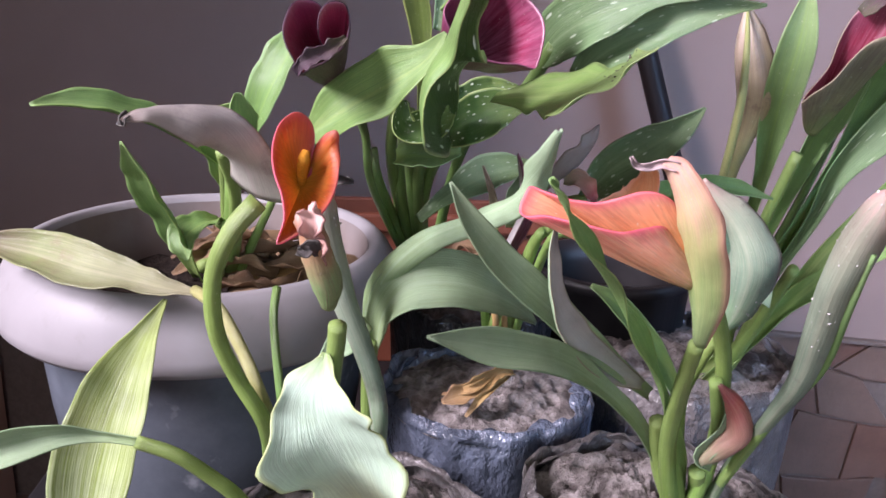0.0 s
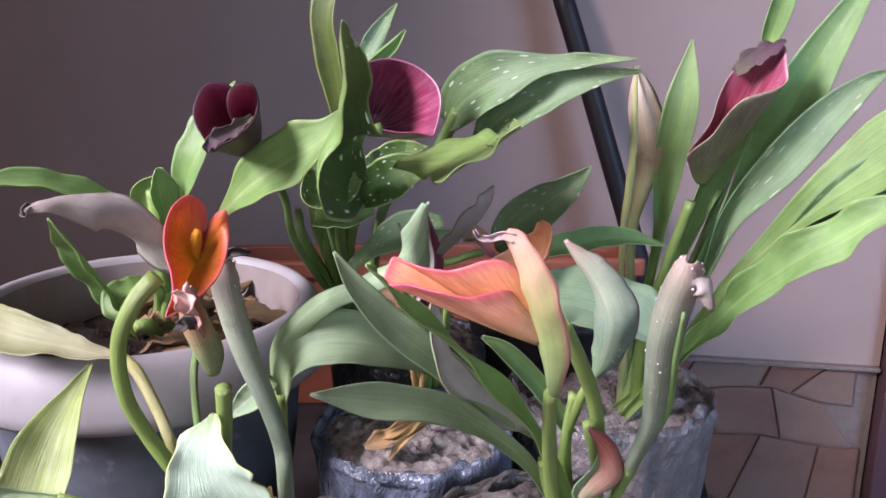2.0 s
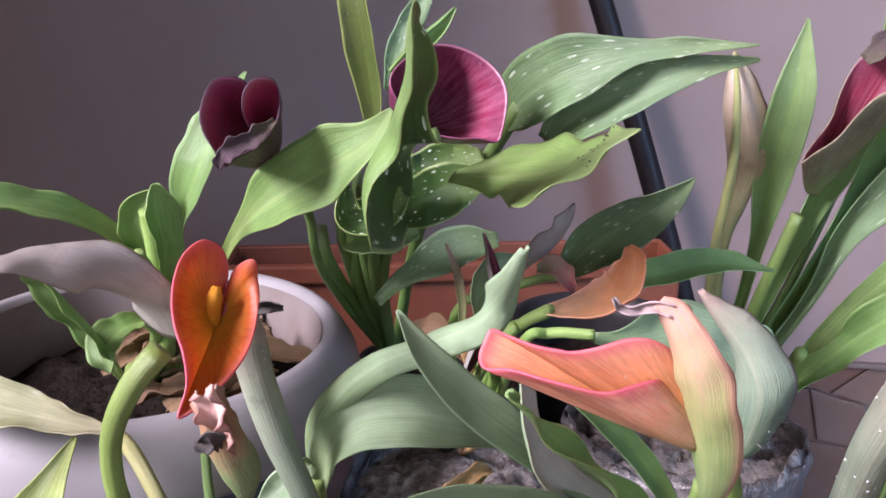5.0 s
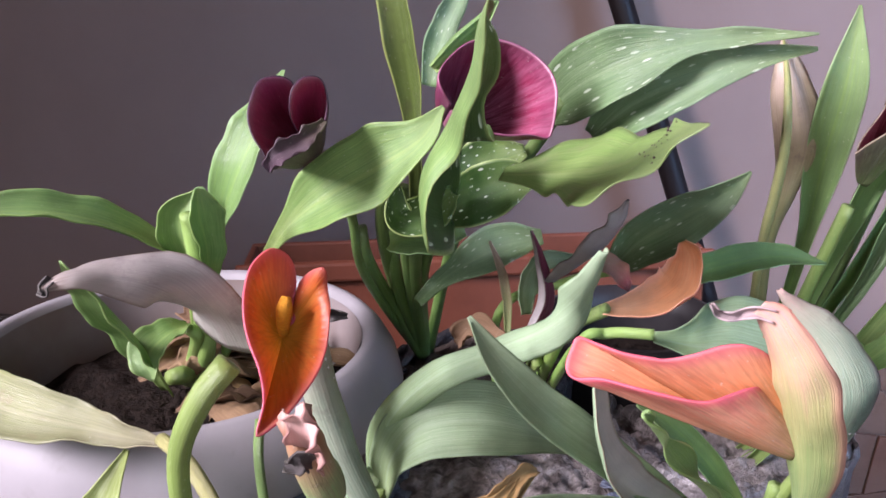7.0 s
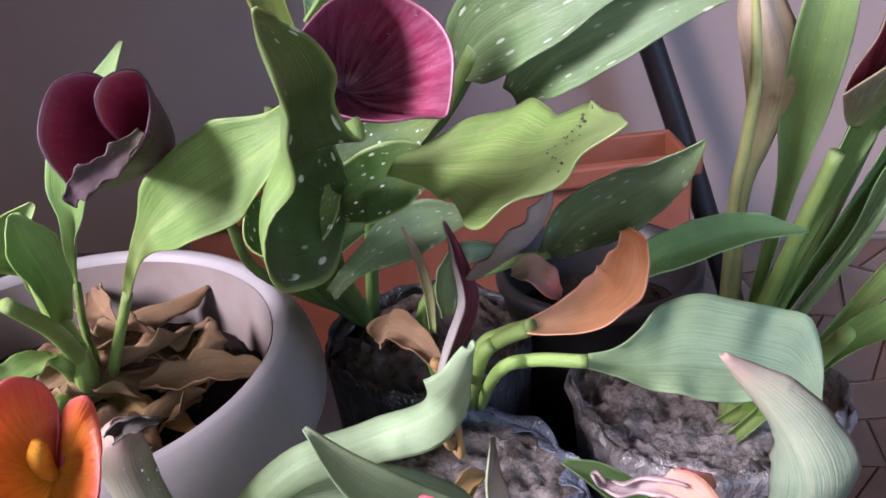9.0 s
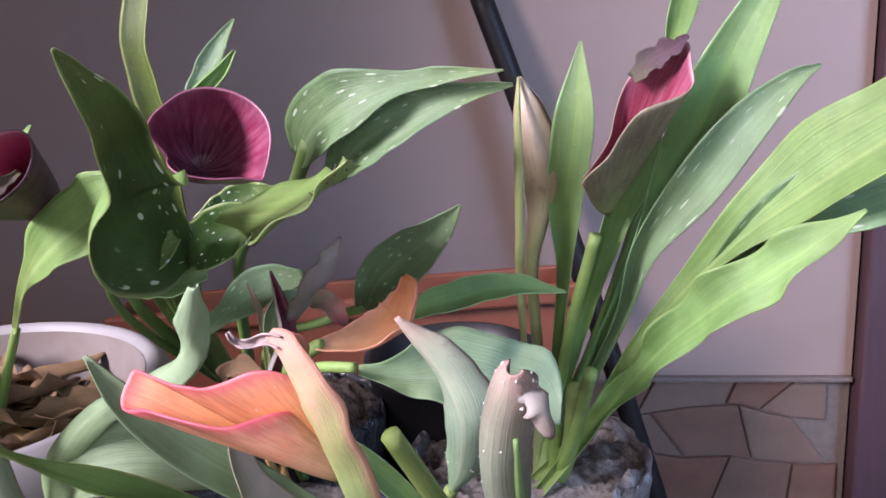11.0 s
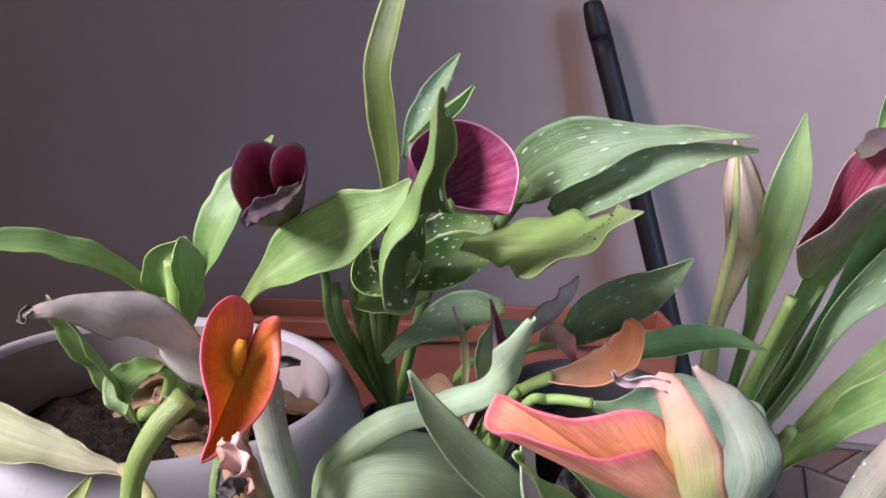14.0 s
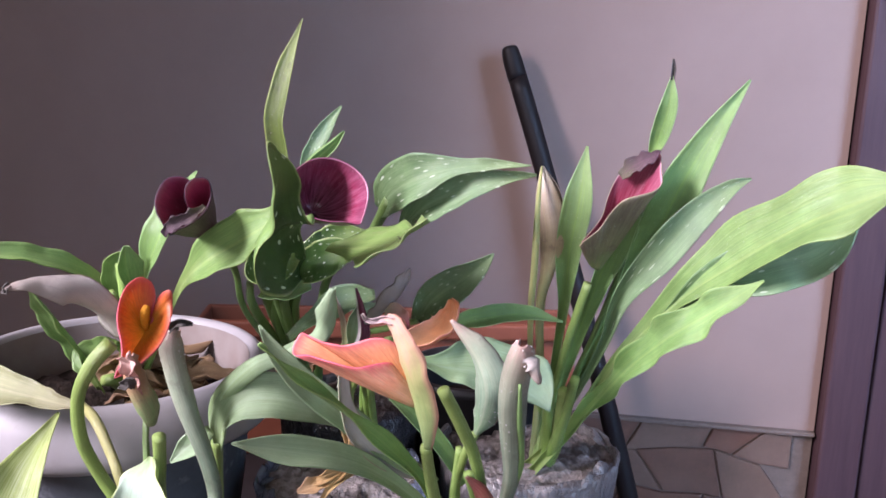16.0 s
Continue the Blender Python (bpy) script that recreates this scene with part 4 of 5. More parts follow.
for k in range(24):
    th, rr = rng.uniform(-1.0, 1.9), rng.uniform(0.03, 0.09)
    cx, cy, ang, ln = PC[0] + rr * math.cos(th), PC[1] + rr * math.sin(th), rng.uniform(0, 3.14), rng.uniform(0.022, 0.042)
    dx, dy, z = math.cos(ang) * ln, math.sin(ang) * ln, 0.523 + 0.0035 * (k % 6)
    dead = tagged(new("dead_leaf"), "crumpled dead brown leaf on the soil", "dead leaf", "dead leaves in the pot")
    blade("blade", dead, [G["brown"] if k % 6 else G["straw"]], [(cx - dx, cy - dy, z), (cx - dx * 0.3, cy - dy * 0.3, z + 0.006), (cx + dx * 0.4, cy + dy * 0.4, z + 0.003), (cx + dx, cy + dy, z + 0.004)],
          [0.002, 0.012, 0.013, 0.002], arc=rng.uniform(70, 170), face=(rng.uniform(-0.6, 0.6), rng.uniform(-0.6, 0.6), 1 if k % 2 else -1), wave=0.003, ragged=0.0015, n=18, m=10)

# ---- plum calla at the back ----
calla_plum = thing("calla_lily", "calla lily with two plum-purple blooms and white-flecked dark leaves", "plant", "calla lilies")
p1 = spathe("bloom", calla_plum, [G["dusky"], G["purple_in"]], [(-0.0347, 0.6020, 0.7126), (-0.0370, 0.5980, 0.7202), (-0.0368, 0.5940, 0.7294), (-0.0349, 0.5930, 0.7362), (-0.0310, 0.5960, 0.7411), (-0.0253, 0.6020, 0.7417), (-0.0206, 0.6050, 0.7388), (-0.0186, 0.6020, 0.7317), (-0.0188, 0.5960, 0.7244), (-0.0211, 0.5880, 0.7182), (-0.0289, 0.5780, 0.7125), (-0.0386, 0.5740, 0.7077), (-0.0455, 0.5720, 0.7025), (-0.0499, 0.5720, 0.7099), (-0.0543, 0.5750, 0.7167), (-0.0560, 0.5800, 0.7251), (-0.0538, 0.5880, 0.7344), (-0.0513, 0.5970, 0.7400), (-0.0466, 0.6040, 0.7411), (-0.0404, 0.6080, 0.7400), (-0.0354, 0.6100, 0.7359), (-0.0345, 0.6120, 0.7283)], (-0.0319, 0.665, 0.6866), throat=0.0, bow=0.55, curl=[0, 0.001, 0.002, 0.002, 0.003, 0.006, 0.009, 0.006, 0.003, 0.001, 0.001, 0, 0], ripple=0.0005, label="plum-purple rolled bloom with a dark frayed lip")
blade("frayed_lip", p1, [G["dusky"]], [(-0.0189, 0.5850, 0.7208), (-0.0258, 0.5770, 0.7154), (-0.0348, 0.5710, 0.7107), (-0.0438, 0.5690, 0.7054), (-0.0457, 0.5700, 0.6988)], [0.0015, 0.0040, 0.0050, 0.0040, 0.0004], arc=90, face=(-0.2, -0.9, 0.1), wave=0.0012, ragged=0.0012, n=30, label="dark shrivelled lip")
stem("stem", calla_plum, G["stem_shaded"], [(-0.0256, 0.6400, 0.6875), (-0.0117, 0.6600, 0.6514), (-0.0054, 0.6900, 0.6006), (0.0316, 0.8472, 0.4750)], [0.005, 0.003, 0.003, 0.004])
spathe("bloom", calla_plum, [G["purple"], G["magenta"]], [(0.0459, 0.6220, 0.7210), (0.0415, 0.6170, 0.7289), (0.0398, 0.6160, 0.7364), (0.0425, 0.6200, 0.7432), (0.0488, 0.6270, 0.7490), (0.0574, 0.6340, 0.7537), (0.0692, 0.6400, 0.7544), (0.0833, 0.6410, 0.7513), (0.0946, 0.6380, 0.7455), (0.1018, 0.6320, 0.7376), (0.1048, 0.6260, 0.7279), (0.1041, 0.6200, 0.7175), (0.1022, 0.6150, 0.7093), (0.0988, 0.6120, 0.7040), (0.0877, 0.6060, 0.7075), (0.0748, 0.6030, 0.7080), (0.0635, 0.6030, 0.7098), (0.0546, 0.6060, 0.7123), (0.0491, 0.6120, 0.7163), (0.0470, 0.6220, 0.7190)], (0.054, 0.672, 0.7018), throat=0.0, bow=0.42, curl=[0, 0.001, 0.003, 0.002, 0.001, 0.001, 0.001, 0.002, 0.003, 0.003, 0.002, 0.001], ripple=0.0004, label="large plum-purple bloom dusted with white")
stem("stem", calla_plum, G["stem_shaded"], [(0.1207, 0.6850, 0.7131), (0.0996, 0.7100, 0.6708), (0.0605, 0.7300, 0.6261), (0.0403, 0.8452, 0.4750)], [0.0055, 0.0045, 0.0042, 0.005])
blade("leaf", calla_plum, [G["olive"]], [(0.0281, 0.7200, 0.5933), (0.0308, 0.7150, 0.6550), (0.0288, 0.7100, 0.7089), (0.0238, 0.7050, 0.7505), (0.0201, 0.7050, 0.7830), (0.0298, 0.7100, 0.8275), (0.0402, 0.7200, 0.8679)], [0.004, 0.005, 0.009, 0.0125, 0.0125, 0.009, 0.0006], arc=110, face=(-0.5, -0.8, 0.2), wave=0.002, label="tall upright leaf")
blade("leaf", calla_plum, [G["speck"]], [(0.0409, 0.7300, 0.7167), (0.0483, 0.7350, 0.7427), (0.0599, 0.7400, 0.7678), (0.0731, 0.7450, 0.7908)], [0.006, 0.011, 0.009, 0.0006], arc=120, face=(-0.4, -0.9, 0.1))
blade("young_leaf", calla_plum, [G["lime"], G["leaf"]], [(0.0406, 0.6900, 0.7325), (0.0556, 0.6900, 0.7469), (0.0694, 0.6900, 0.7591), (0.0798, 0.6900, 0.7718)], [0.006, 0.011, 0.009, 0.001], arc=260, face=(0.3, -0.9, 0.2))
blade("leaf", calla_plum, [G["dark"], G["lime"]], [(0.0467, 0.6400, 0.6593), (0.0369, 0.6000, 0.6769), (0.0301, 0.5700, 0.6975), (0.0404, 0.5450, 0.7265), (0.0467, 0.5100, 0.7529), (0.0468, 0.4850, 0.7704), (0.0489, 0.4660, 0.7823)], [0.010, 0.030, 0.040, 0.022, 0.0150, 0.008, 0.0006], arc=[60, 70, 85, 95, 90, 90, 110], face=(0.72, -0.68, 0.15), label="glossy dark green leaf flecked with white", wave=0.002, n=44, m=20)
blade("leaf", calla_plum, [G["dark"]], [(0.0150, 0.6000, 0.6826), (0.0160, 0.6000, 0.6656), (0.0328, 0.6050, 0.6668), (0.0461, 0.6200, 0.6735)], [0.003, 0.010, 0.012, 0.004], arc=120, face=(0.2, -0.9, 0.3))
blade("leaf", calla_plum, [G["leaf"]], [(0.0110, 0.6550, 0.6342), (0.0211, 0.6500, 0.6372), (0.0376, 0.6450, 0.6382), (0.0557, 0.6450, 0.6421)], [0.006, 0.0145, 0.014, 0.003], arc=100, face=(0, -0.75, 0.8), label="small rounded rolled leaf")
blade("leaf", calla_plum, [G["speck"]], [(0.1115, 0.7000, 0.7009), (0.1250, 0.6700, 0.7223), (0.1474, 0.6450, 0.7385), (0.1771, 0.6300, 0.7495), (0.2034, 0.6150, 0.7538), (0.2328, 0.5970, 0.7566)], [0.007, 0.0225, 0.021, 0.0085, 0.0048, 0.0006], arc=70, face=(-0.2, -1, 0.45), wave=0.002, label="broad white-flecked leaf with a long tip")
blade("leaf", calla_plum, [G["speck"]], [(0.1339, 0.6650, 0.6934), (0.1528, 0.6500, 0.7138), (0.1780, 0.6350, 0.7287), (0.2090, 0.6200, 0.7418), (0.2396, 0.6100, 0.7475)], [0.006, 0.0185, 0.0175, 0.0085, 0.0006], arc=90, face=(-0.1, -1, 0.5), wave=0.002)
fresh = blade("leaf", calla_plum, [G["fresh"]], [(0.0722, 0.6120, 0.6843), (0.0887, 0.6000, 0.6867), (0.1063, 0.5850, 0.6902), (0.1206, 0.5650, 0.6978), (0.1331, 0.5450, 0.7090), (0.1427, 0.5300, 0.7193), (0.1496, 0.5180, 0.7263)], [0.006, 0.012, 0.022, 0.034, 0.043, 0.037, 0.031, 0.036, 0.026, 0.018, 0.012, 0.006, 0.0005], arc=24, face=(0.05, -0.56, 0.83), wave=0.0008, ragged=0.0006, gutter=-0.12, label="pale lime-green notched leaf with a sharp tip", n=54, m=18,
      widths_below=[0.004, 0.006, 0.009, 0.013, 0.018, 0.026, 0.034, 0.033, 0.023, 0.016, 0.011, 0.006, 0.0005])
specks("crust", fresh, 40, 0.0006, 0.60, 0.74, CRUST, 41, "dark crusty damage")
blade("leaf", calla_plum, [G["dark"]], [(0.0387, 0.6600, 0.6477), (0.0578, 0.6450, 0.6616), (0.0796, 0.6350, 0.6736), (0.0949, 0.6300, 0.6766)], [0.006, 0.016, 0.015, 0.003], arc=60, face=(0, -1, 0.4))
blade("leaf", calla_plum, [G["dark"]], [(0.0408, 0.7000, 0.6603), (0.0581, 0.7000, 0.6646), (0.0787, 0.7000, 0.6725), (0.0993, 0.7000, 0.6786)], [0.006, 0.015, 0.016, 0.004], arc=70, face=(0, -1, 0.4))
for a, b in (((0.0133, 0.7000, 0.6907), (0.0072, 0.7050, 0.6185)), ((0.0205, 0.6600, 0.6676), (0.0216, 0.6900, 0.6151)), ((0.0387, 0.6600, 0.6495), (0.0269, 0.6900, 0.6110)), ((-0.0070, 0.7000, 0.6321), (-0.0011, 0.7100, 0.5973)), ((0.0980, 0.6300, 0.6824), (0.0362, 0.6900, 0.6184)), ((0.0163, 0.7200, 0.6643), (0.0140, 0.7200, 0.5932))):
    stem("stem", calla_plum, G["stem_shaded"], [a, b, (0.0359, 0.8377, 0.4750)], [0.003, 0.0045, 0.006])

# ---- small calla with faded blooms in the middle bag ----
calla_mid = thing("calla_lily", "calla lily with a peach bloom and faded pink buds", "plant", "calla lilies")
blade("bloom", calla_mid, [G["peach"], G["coral"]], [(0.1219, 0.5800, 0.6159), (0.1365, 0.5830, 0.6140), (0.1552, 0.5880, 0.6142), (0.1715, 0.5950, 0.6215), (0.1765, 0.6030, 0.6350), (0.1735, 0.6080, 0.6440)], [0.003, 0.009, 0.0155, 0.0170, 0.0120, 0.0020], arc=[120, 140, 150, 160, 150, 120], face=(-0.55, -0.55, 0.65), label="peach-orange bloom seen from the side", n=36, m=20)
stem("stem", calla_mid, G["stem"], [(0.1236, 0.5800, 0.6162), (0.1107, 0.5900, 0.6044), (0.1034, 0.6050, 0.5848), (0.1045, 0.7435, 0.4550)], [0.004, 0.0036, 0.0036, 0.004])
stem("stem", calla_mid, G["stem"], [(0.1249, 0.5800, 0.6174), (0.1145, 0.6000, 0.6021), (0.1034, 0.6200, 0.5797), (0.0964, 0.7388, 0.4550)], [0.003, 0.0032, 0.0034, 0.004])
blade("leaf", calla_mid, [G["teal"]], [(0.1453, 0.5620, 0.6075), (0.1681, 0.5660, 0.5998), (0.1917, 0.5700, 0.5949), (0.2159, 0.5730, 0.5864), (0.2378, 0.5740, 0.5751), (0.2541, 0.5700, 0.5625)], [0.003, 0.006, 0.014, 0.024, 0.030, 0.029, 0.028, 0.030, 0.029, 0.018, 0.0005], arc=40, face=(0, -0.75, 0.8), wave=0.003, waves=1.8, label="broad grey-green leaf with a squared wavy edge", n=44, m=18,
      widths_below=[0.003, 0.006, 0.010, 0.014, 0.017, 0.018, 0.016, 0.012, 0.008, 0.004, 0.0005])
stem("stem", calla_mid, G["stem"], [(0.1440, 0.5560, 0.6117), (0.1220, 0.5650, 0.6094), (0.1087, 0.5800, 0.5947), (0.1102, 0.7423, 0.4550)], [0.003, 0.003, 0.003, 0.0036])
blade("leaf", calla_mid, [G["leaf"]], [(0.1734, 0.6100, 0.6198), (0.1998, 0.6200, 0.6231), (0.2365, 0.6280, 0.6260), (0.2720, 0.6330, 0.6187)], [0.006, 0.0105, 0.0085, 0.0006], arc=90, face=(0, -0.7, 0.8))
blade("leaf", calla_mid, [G["speck"]], [(0.1474, 0.6600, 0.6092), (0.1598, 0.6450, 0.6320), (0.1793, 0.6250, 0.6530), (0.1953, 0.6100, 0.6697), (0.2068, 0.6030, 0.6837)], [0.006, 0.0155, 0.016, 0.009, 0.0005], arc=80, face=(0.2, -0.9, 0.4))
stem("stem", calla_mid, G["stem"], [(0.1474, 0.6600, 0.6092), (0.1212, 0.6700, 0.5991), (0.0792, 0.6800, 0.5735), (0.0901, 0.7338, 0.4550)], [0.003, 0.003, 0.003, 0.004])
blade("leaf", calla_mid, [G["speck"]], [(0.0284, 0.7000, 0.5776), (0.0476, 0.7000, 0.5950), (0.0802, 0.6900, 0.6168), (0.1088, 0.6850, 0.6250)], [0.004, 0.007, 0.016, 0.005], arc=80, face=(0, -0.8, 0.6))
faded = blade("faded_bloom", calla_mid, [G["dusky"], G["horn"]], [(0.1035, 0.6400, 0.6085), (0.1161, 0.6200, 0.6268), (0.1291, 0.6050, 0.6443), (0.1377, 0.6000, 0.6606), (0.1393, 0.6000, 0.6710)], [0.004, 0.010, 0.013, 0.010, 0.002], arc=150, face=(-0.4, 0.3, 0.6), wave=0.001, label="withered grey-purple bloom")
blade("pink_lip", faded, [G["pink"]], [(0.1202, 0.6000, 0.6339), (0.1283, 0.5950, 0.6360), (0.1347, 0.5900, 0.6302), (0.1394, 0.5900, 0.6230)], [0.002, 0.007, 0.006, 0.0006], arc=120, face=(0.2, -0.8, 0.5), wave=0.001)
blade("faded_bloom", calla_mid, [G["magenta"], G["horn"]], [(0.0806, 0.6200, 0.5610), (0.0888, 0.6250, 0.5835), (0.0980, 0.6300, 0.6052), (0.0963, 0.6350, 0.6278), (0.0940, 0.6400, 0.6433)], [0.004, 0.0085, 0.009, 0.005, 0.0006], arc=190, face=(0.8, -0.6, 0.1), label="wisp of a faded pink bloom")
blade("leaf", calla_mid, [G["teal"]], [(0.0906, 0.6400, 0.5906), (0.0911, 0.6450, 0.6075), (0.0995, 0.6450, 0.6223), (0.1216, 0.6400, 0.6257)], [0.004, 0.009, 0.008, 0.002], arc=110, face=(0.5, -0.8, 0.2))
blade("leaf", calla_mid, [G["wilt"]], [(0.0837, 0.6600, 0.5690), (0.0843, 0.6650, 0.5906), (0.0813, 0.6700, 0.6088), (0.0736, 0.6750, 0.6266)], [0.002, 0.0036, 0.0034, 0.0005], arc=150, face=(-0.5, -0.8, 0))
for a, r in (((0.0823, 0.6300, 0.5711), 0.003), ((0.0910, 0.6350, 0.5665), 0.0035), ((0.0955, 0.6200, 0.5691), 0.0035)):
    stem("stem", calla_mid, G["straw"] if r < 0.0032 else G["stem"], [a, (0.0893, 0.6400, 0.5418), (0.0899, 0.7308, 0.4550)], [r, r, r * 1.2])
blade("dead_leaf", calla_mid, [G["brown"]], [(0.0850, 0.6400, 0.5604), (0.0719, 0.6600, 0.5671), (0.0600, 0.6700, 0.5679), (0.0525, 0.6750, 0.5566)], [0.004, 0.010, 0.011, 0.003], arc=140, wave=0.003, face=(0, -0.6, 0.8))
dead = tagged(new("dead_leaf"), "dry straw-coloured leaf lying on the bag", "dead leaf")
blade("blade", dead, [G["straw"]], [(0.1042, 0.6600, 0.4689), (0.0925, 0.6450, 0.4767), (0.0749, 0.6200, 0.4772), (0.0601, 0.6100, 0.4740), (0.0476, 0.6050, 0.4719)], [0.002, 0.006, 0.0065, 0.0085, 0.002], arc=110, face=(0.2, -0.5, 0.8), wave=0.0015, ragged=0.001)

for a, b, c in (((0.0994, 0.6500, 0.4715), (0.0793, 0.6150, 0.4748), (0.0645, 0.6030, 0.4620)), ((0.0880, 0.6400, 0.4775), (0.0686, 0.6120, 0.4786), (0.0484, 0.6291, 0.4660))):
    strand = tagged(new("dead_leaf"), "thin dry straw strand lying on the bag", "dead leaf")
    blade("blade", strand, [G["straw"]], [a, b, c], [0.001, 0.0036, 0.0008], arc=130, face=(0.1, -0.6, 0.8), n=14, m=6)

# ---- large calla in the front bag ----
calla_front = thing("calla_lily", "calla lily with a long coral bloom and fading buds", "plant", "calla lilies")
blade("leaf", calla_front, [G["teal"]], [(0.1769, 0.4950, 0.4779), (0.1548, 0.4880, 0.5190), (0.1254, 0.4750, 0.5514), (0.0981, 0.4550, 0.5742), (0.0616, 0.4350, 0.5892), (0.0312, 0.4210, 0.6006)], [0.0028, 0.0042, 0.0068, 0.0095, 0.0105, 0.0005], arc=80, face=(-0.05, -0.8, 0.7), wave=0.0012, label="narrow green leaf with a brown tip")
blade("leaf", calla_front, [G["lime"]], [(0.1845, 0.4950, 0.4697), (0.1721, 0.4750, 0.5123), (0.1493, 0.4450, 0.5647), (0.1250, 0.4100, 0.6066), (0.1032, 0.3750, 0.6418), (0.0832, 0.3450, 0.6710), (0.0709, 0.3260, 0.6913), (0.0659, 0.3200, 0.6990)], [0.0038, 0.0042, 0.0058, 0.0062, 0.0048, 0.0030, 0.0018, 0.0007], arc=[120, 120, 70, 60, 90, 130, 150, 160], face=(-0.1, -0.75, 0.8), wave=0.003, waves=3.5, label="bright green leaf with a brown withered tip", n=44)
blade("leaf", calla_front, [G["teal"]], [(0.1610, 0.5000, 0.5342), (0.1297, 0.4900, 0.5612), (0.1021, 0.4820, 0.5877), (0.0760, 0.4750, 0.6124), (0.0545, 0.4700, 0.6386), (0.0411, 0.4670, 0.6625)], [0.004, 0.0075, 0.0100, 0.0100, 0.0070, 0.0005], arc=80, face=(-0.1, -0.75, 0.7), label="grey-green pointed leaf")
blade("leaf", calla_front, [G["horn"], G["teal"]], [(0.1551, 0.4970, 0.5413), (0.1296, 0.4880, 0.5565), (0.1068, 0.4750, 0.5798), (0.0962, 0.4720, 0.6033), (0.0942, 0.4750, 0.6257), (0.0965, 0.4800, 0.6402)], [0.003, 0.010, 0.0115, 0.0075, 0.0045, 0.0006], arc=130, face=(0.7, -0.7, 0.2), label="folded leaf with a dull purple edge")
blade("leaf", calla_front, [G["leaf"]], [(0.1843, 0.5200, 0.5248), (0.1647, 0.5200, 0.5562), (0.1424, 0.5200, 0.5811), (0.1262, 0.5200, 0.5923)], [0.004, 0.0065, 0.006, 0.001], arc=100, face=(-0.2, -0.8, 0.6))
trumpet = spathe("bloom", calla_front, [G["coral"], G["coral_in"]], [(0.1378, 0.4100, 0.6511), (0.1318, 0.4040, 0.6597), (0.1253, 0.3990, 0.6635), (0.1172, 0.3960, 0.6628), (0.1077, 0.3940, 0.6619), (0.0972, 0.3960, 0.6626), (0.0873, 0.4020, 0.6626), (0.0771, 0.4090, 0.6637), (0.0691, 0.4140, 0.6627), (0.0662, 0.4180, 0.6648), (0.0671, 0.4210, 0.6704), (0.0699, 0.4230, 0.6753), (0.0780, 0.4190, 0.6732), (0.0869, 0.4140, 0.6708), (0.0974, 0.4090, 0.6704), (0.1077, 0.4050, 0.6725), (0.1180, 0.4030, 0.6761), (0.1258, 0.4030, 0.6756), (0.1330, 0.4050, 0.6694), (0.1379, 0.4090, 0.6588), (0.1405, 0.4120, 0.6505)], (0.144, 0.402, 0.636), throat=0.003, bow=0.8, curl=[0, 0.001, 0.001, 0.001, 0.002, 0.004, 0.004, 0.002, 0.001, 0.001, 0.002, 0.001], label="long trumpet-shaped coral bloom with a curled pink tip")
stem("spadix", trumpet, CRUST, [(0.1217, 0.4080, 0.6578), (0.1253, 0.4080, 0.6596), (0.1297, 0.4090, 0.6620), (0.1331, 0.4100, 0.6636)], [0.001, 0.0022, 0.0024, 0.001], sides=10, label="withered grey-brown spadix")
blade("spathe_tongue", trumpet, [G["tongue"]], [(0.1503, 0.4050, 0.6054), (0.1465, 0.3980, 0.6285), (0.1403, 0.3930, 0.6525), (0.1349, 0.3920, 0.6703), (0.1289, 0.3960, 0.6845), (0.1246, 0.3990, 0.6892)], [0.0038, 0.0108, 0.0130, 0.0115, 0.0076, 0.0038], arc=[170, 120, 100, 100, 120, 150], face=(0.8, 0.6, 0.1), label="green-to-pink outer spathe", n=34)
blade("dry_tip", trumpet, [G["papery"]], [(0.1296, 0.3960, 0.6880), (0.1241, 0.3990, 0.6887), (0.1183, 0.4010, 0.6867), (0.1139, 0.4020, 0.6873), (0.1115, 0.4020, 0.6908)], [0.003, 0.0026, 0.002, 0.0014, 0.0004], arc=220, wave=0.001, n=18, m=10, face=(-0.1, -1, 0.3), label="withered mauve-grey tip")
blade("pink_fold", trumpet, [G["coral"]], [(0.1316, 0.4000, 0.6778), (0.1332, 0.4000, 0.6853), (0.1299, 0.4000, 0.6906)], [0.003, 0.0042, 0.0006], arc=150, n=12, m=8, face=(0.3, 0.5, 0.6))
stem("stem", calla_front, G["stem"], [(0.1503, 0.4050, 0.6069), (0.1547, 0.4300, 0.5730), (0.1635, 0.4650, 0.5214), (0.1746, 0.4783, 0.4680)], [0.0036, 0.004, 0.0048, 0.0055])
b3 = blade("bud", calla_front, [G["bud"]], [(0.1855, 0.4680, 0.5866), (0.1893, 0.4620, 0.6014), (0.1909, 0.4580, 0.6241), (0.1853, 0.4630, 0.6420), (0.1753, 0.4700, 0.6556), (0.1668, 0.4730, 0.6664)], [0.002, 0.012, 0.0165, 0.0140, 0.0080, 0.001], arc=[200, 150, 150, 170, 200, 240], face=(0.45, 0.8, 0.25), label="closed pointed bud with a dark dried margin", n=32, m=18, ragged=0.0008)
specks("mould", b3, 34, 0.0007, 0.12, 0.45, MEALYBUG, 32, "pale mealybug specks")
stem("stem", calla_front, G["stem"], [(0.1855, 0.4680, 0.5880), (0.1781, 0.4750, 0.5653), (0.1745, 0.4850, 0.5335), (0.1821, 0.4912, 0.4680)], [0.003, 0.0032, 0.0036, 0.0045])
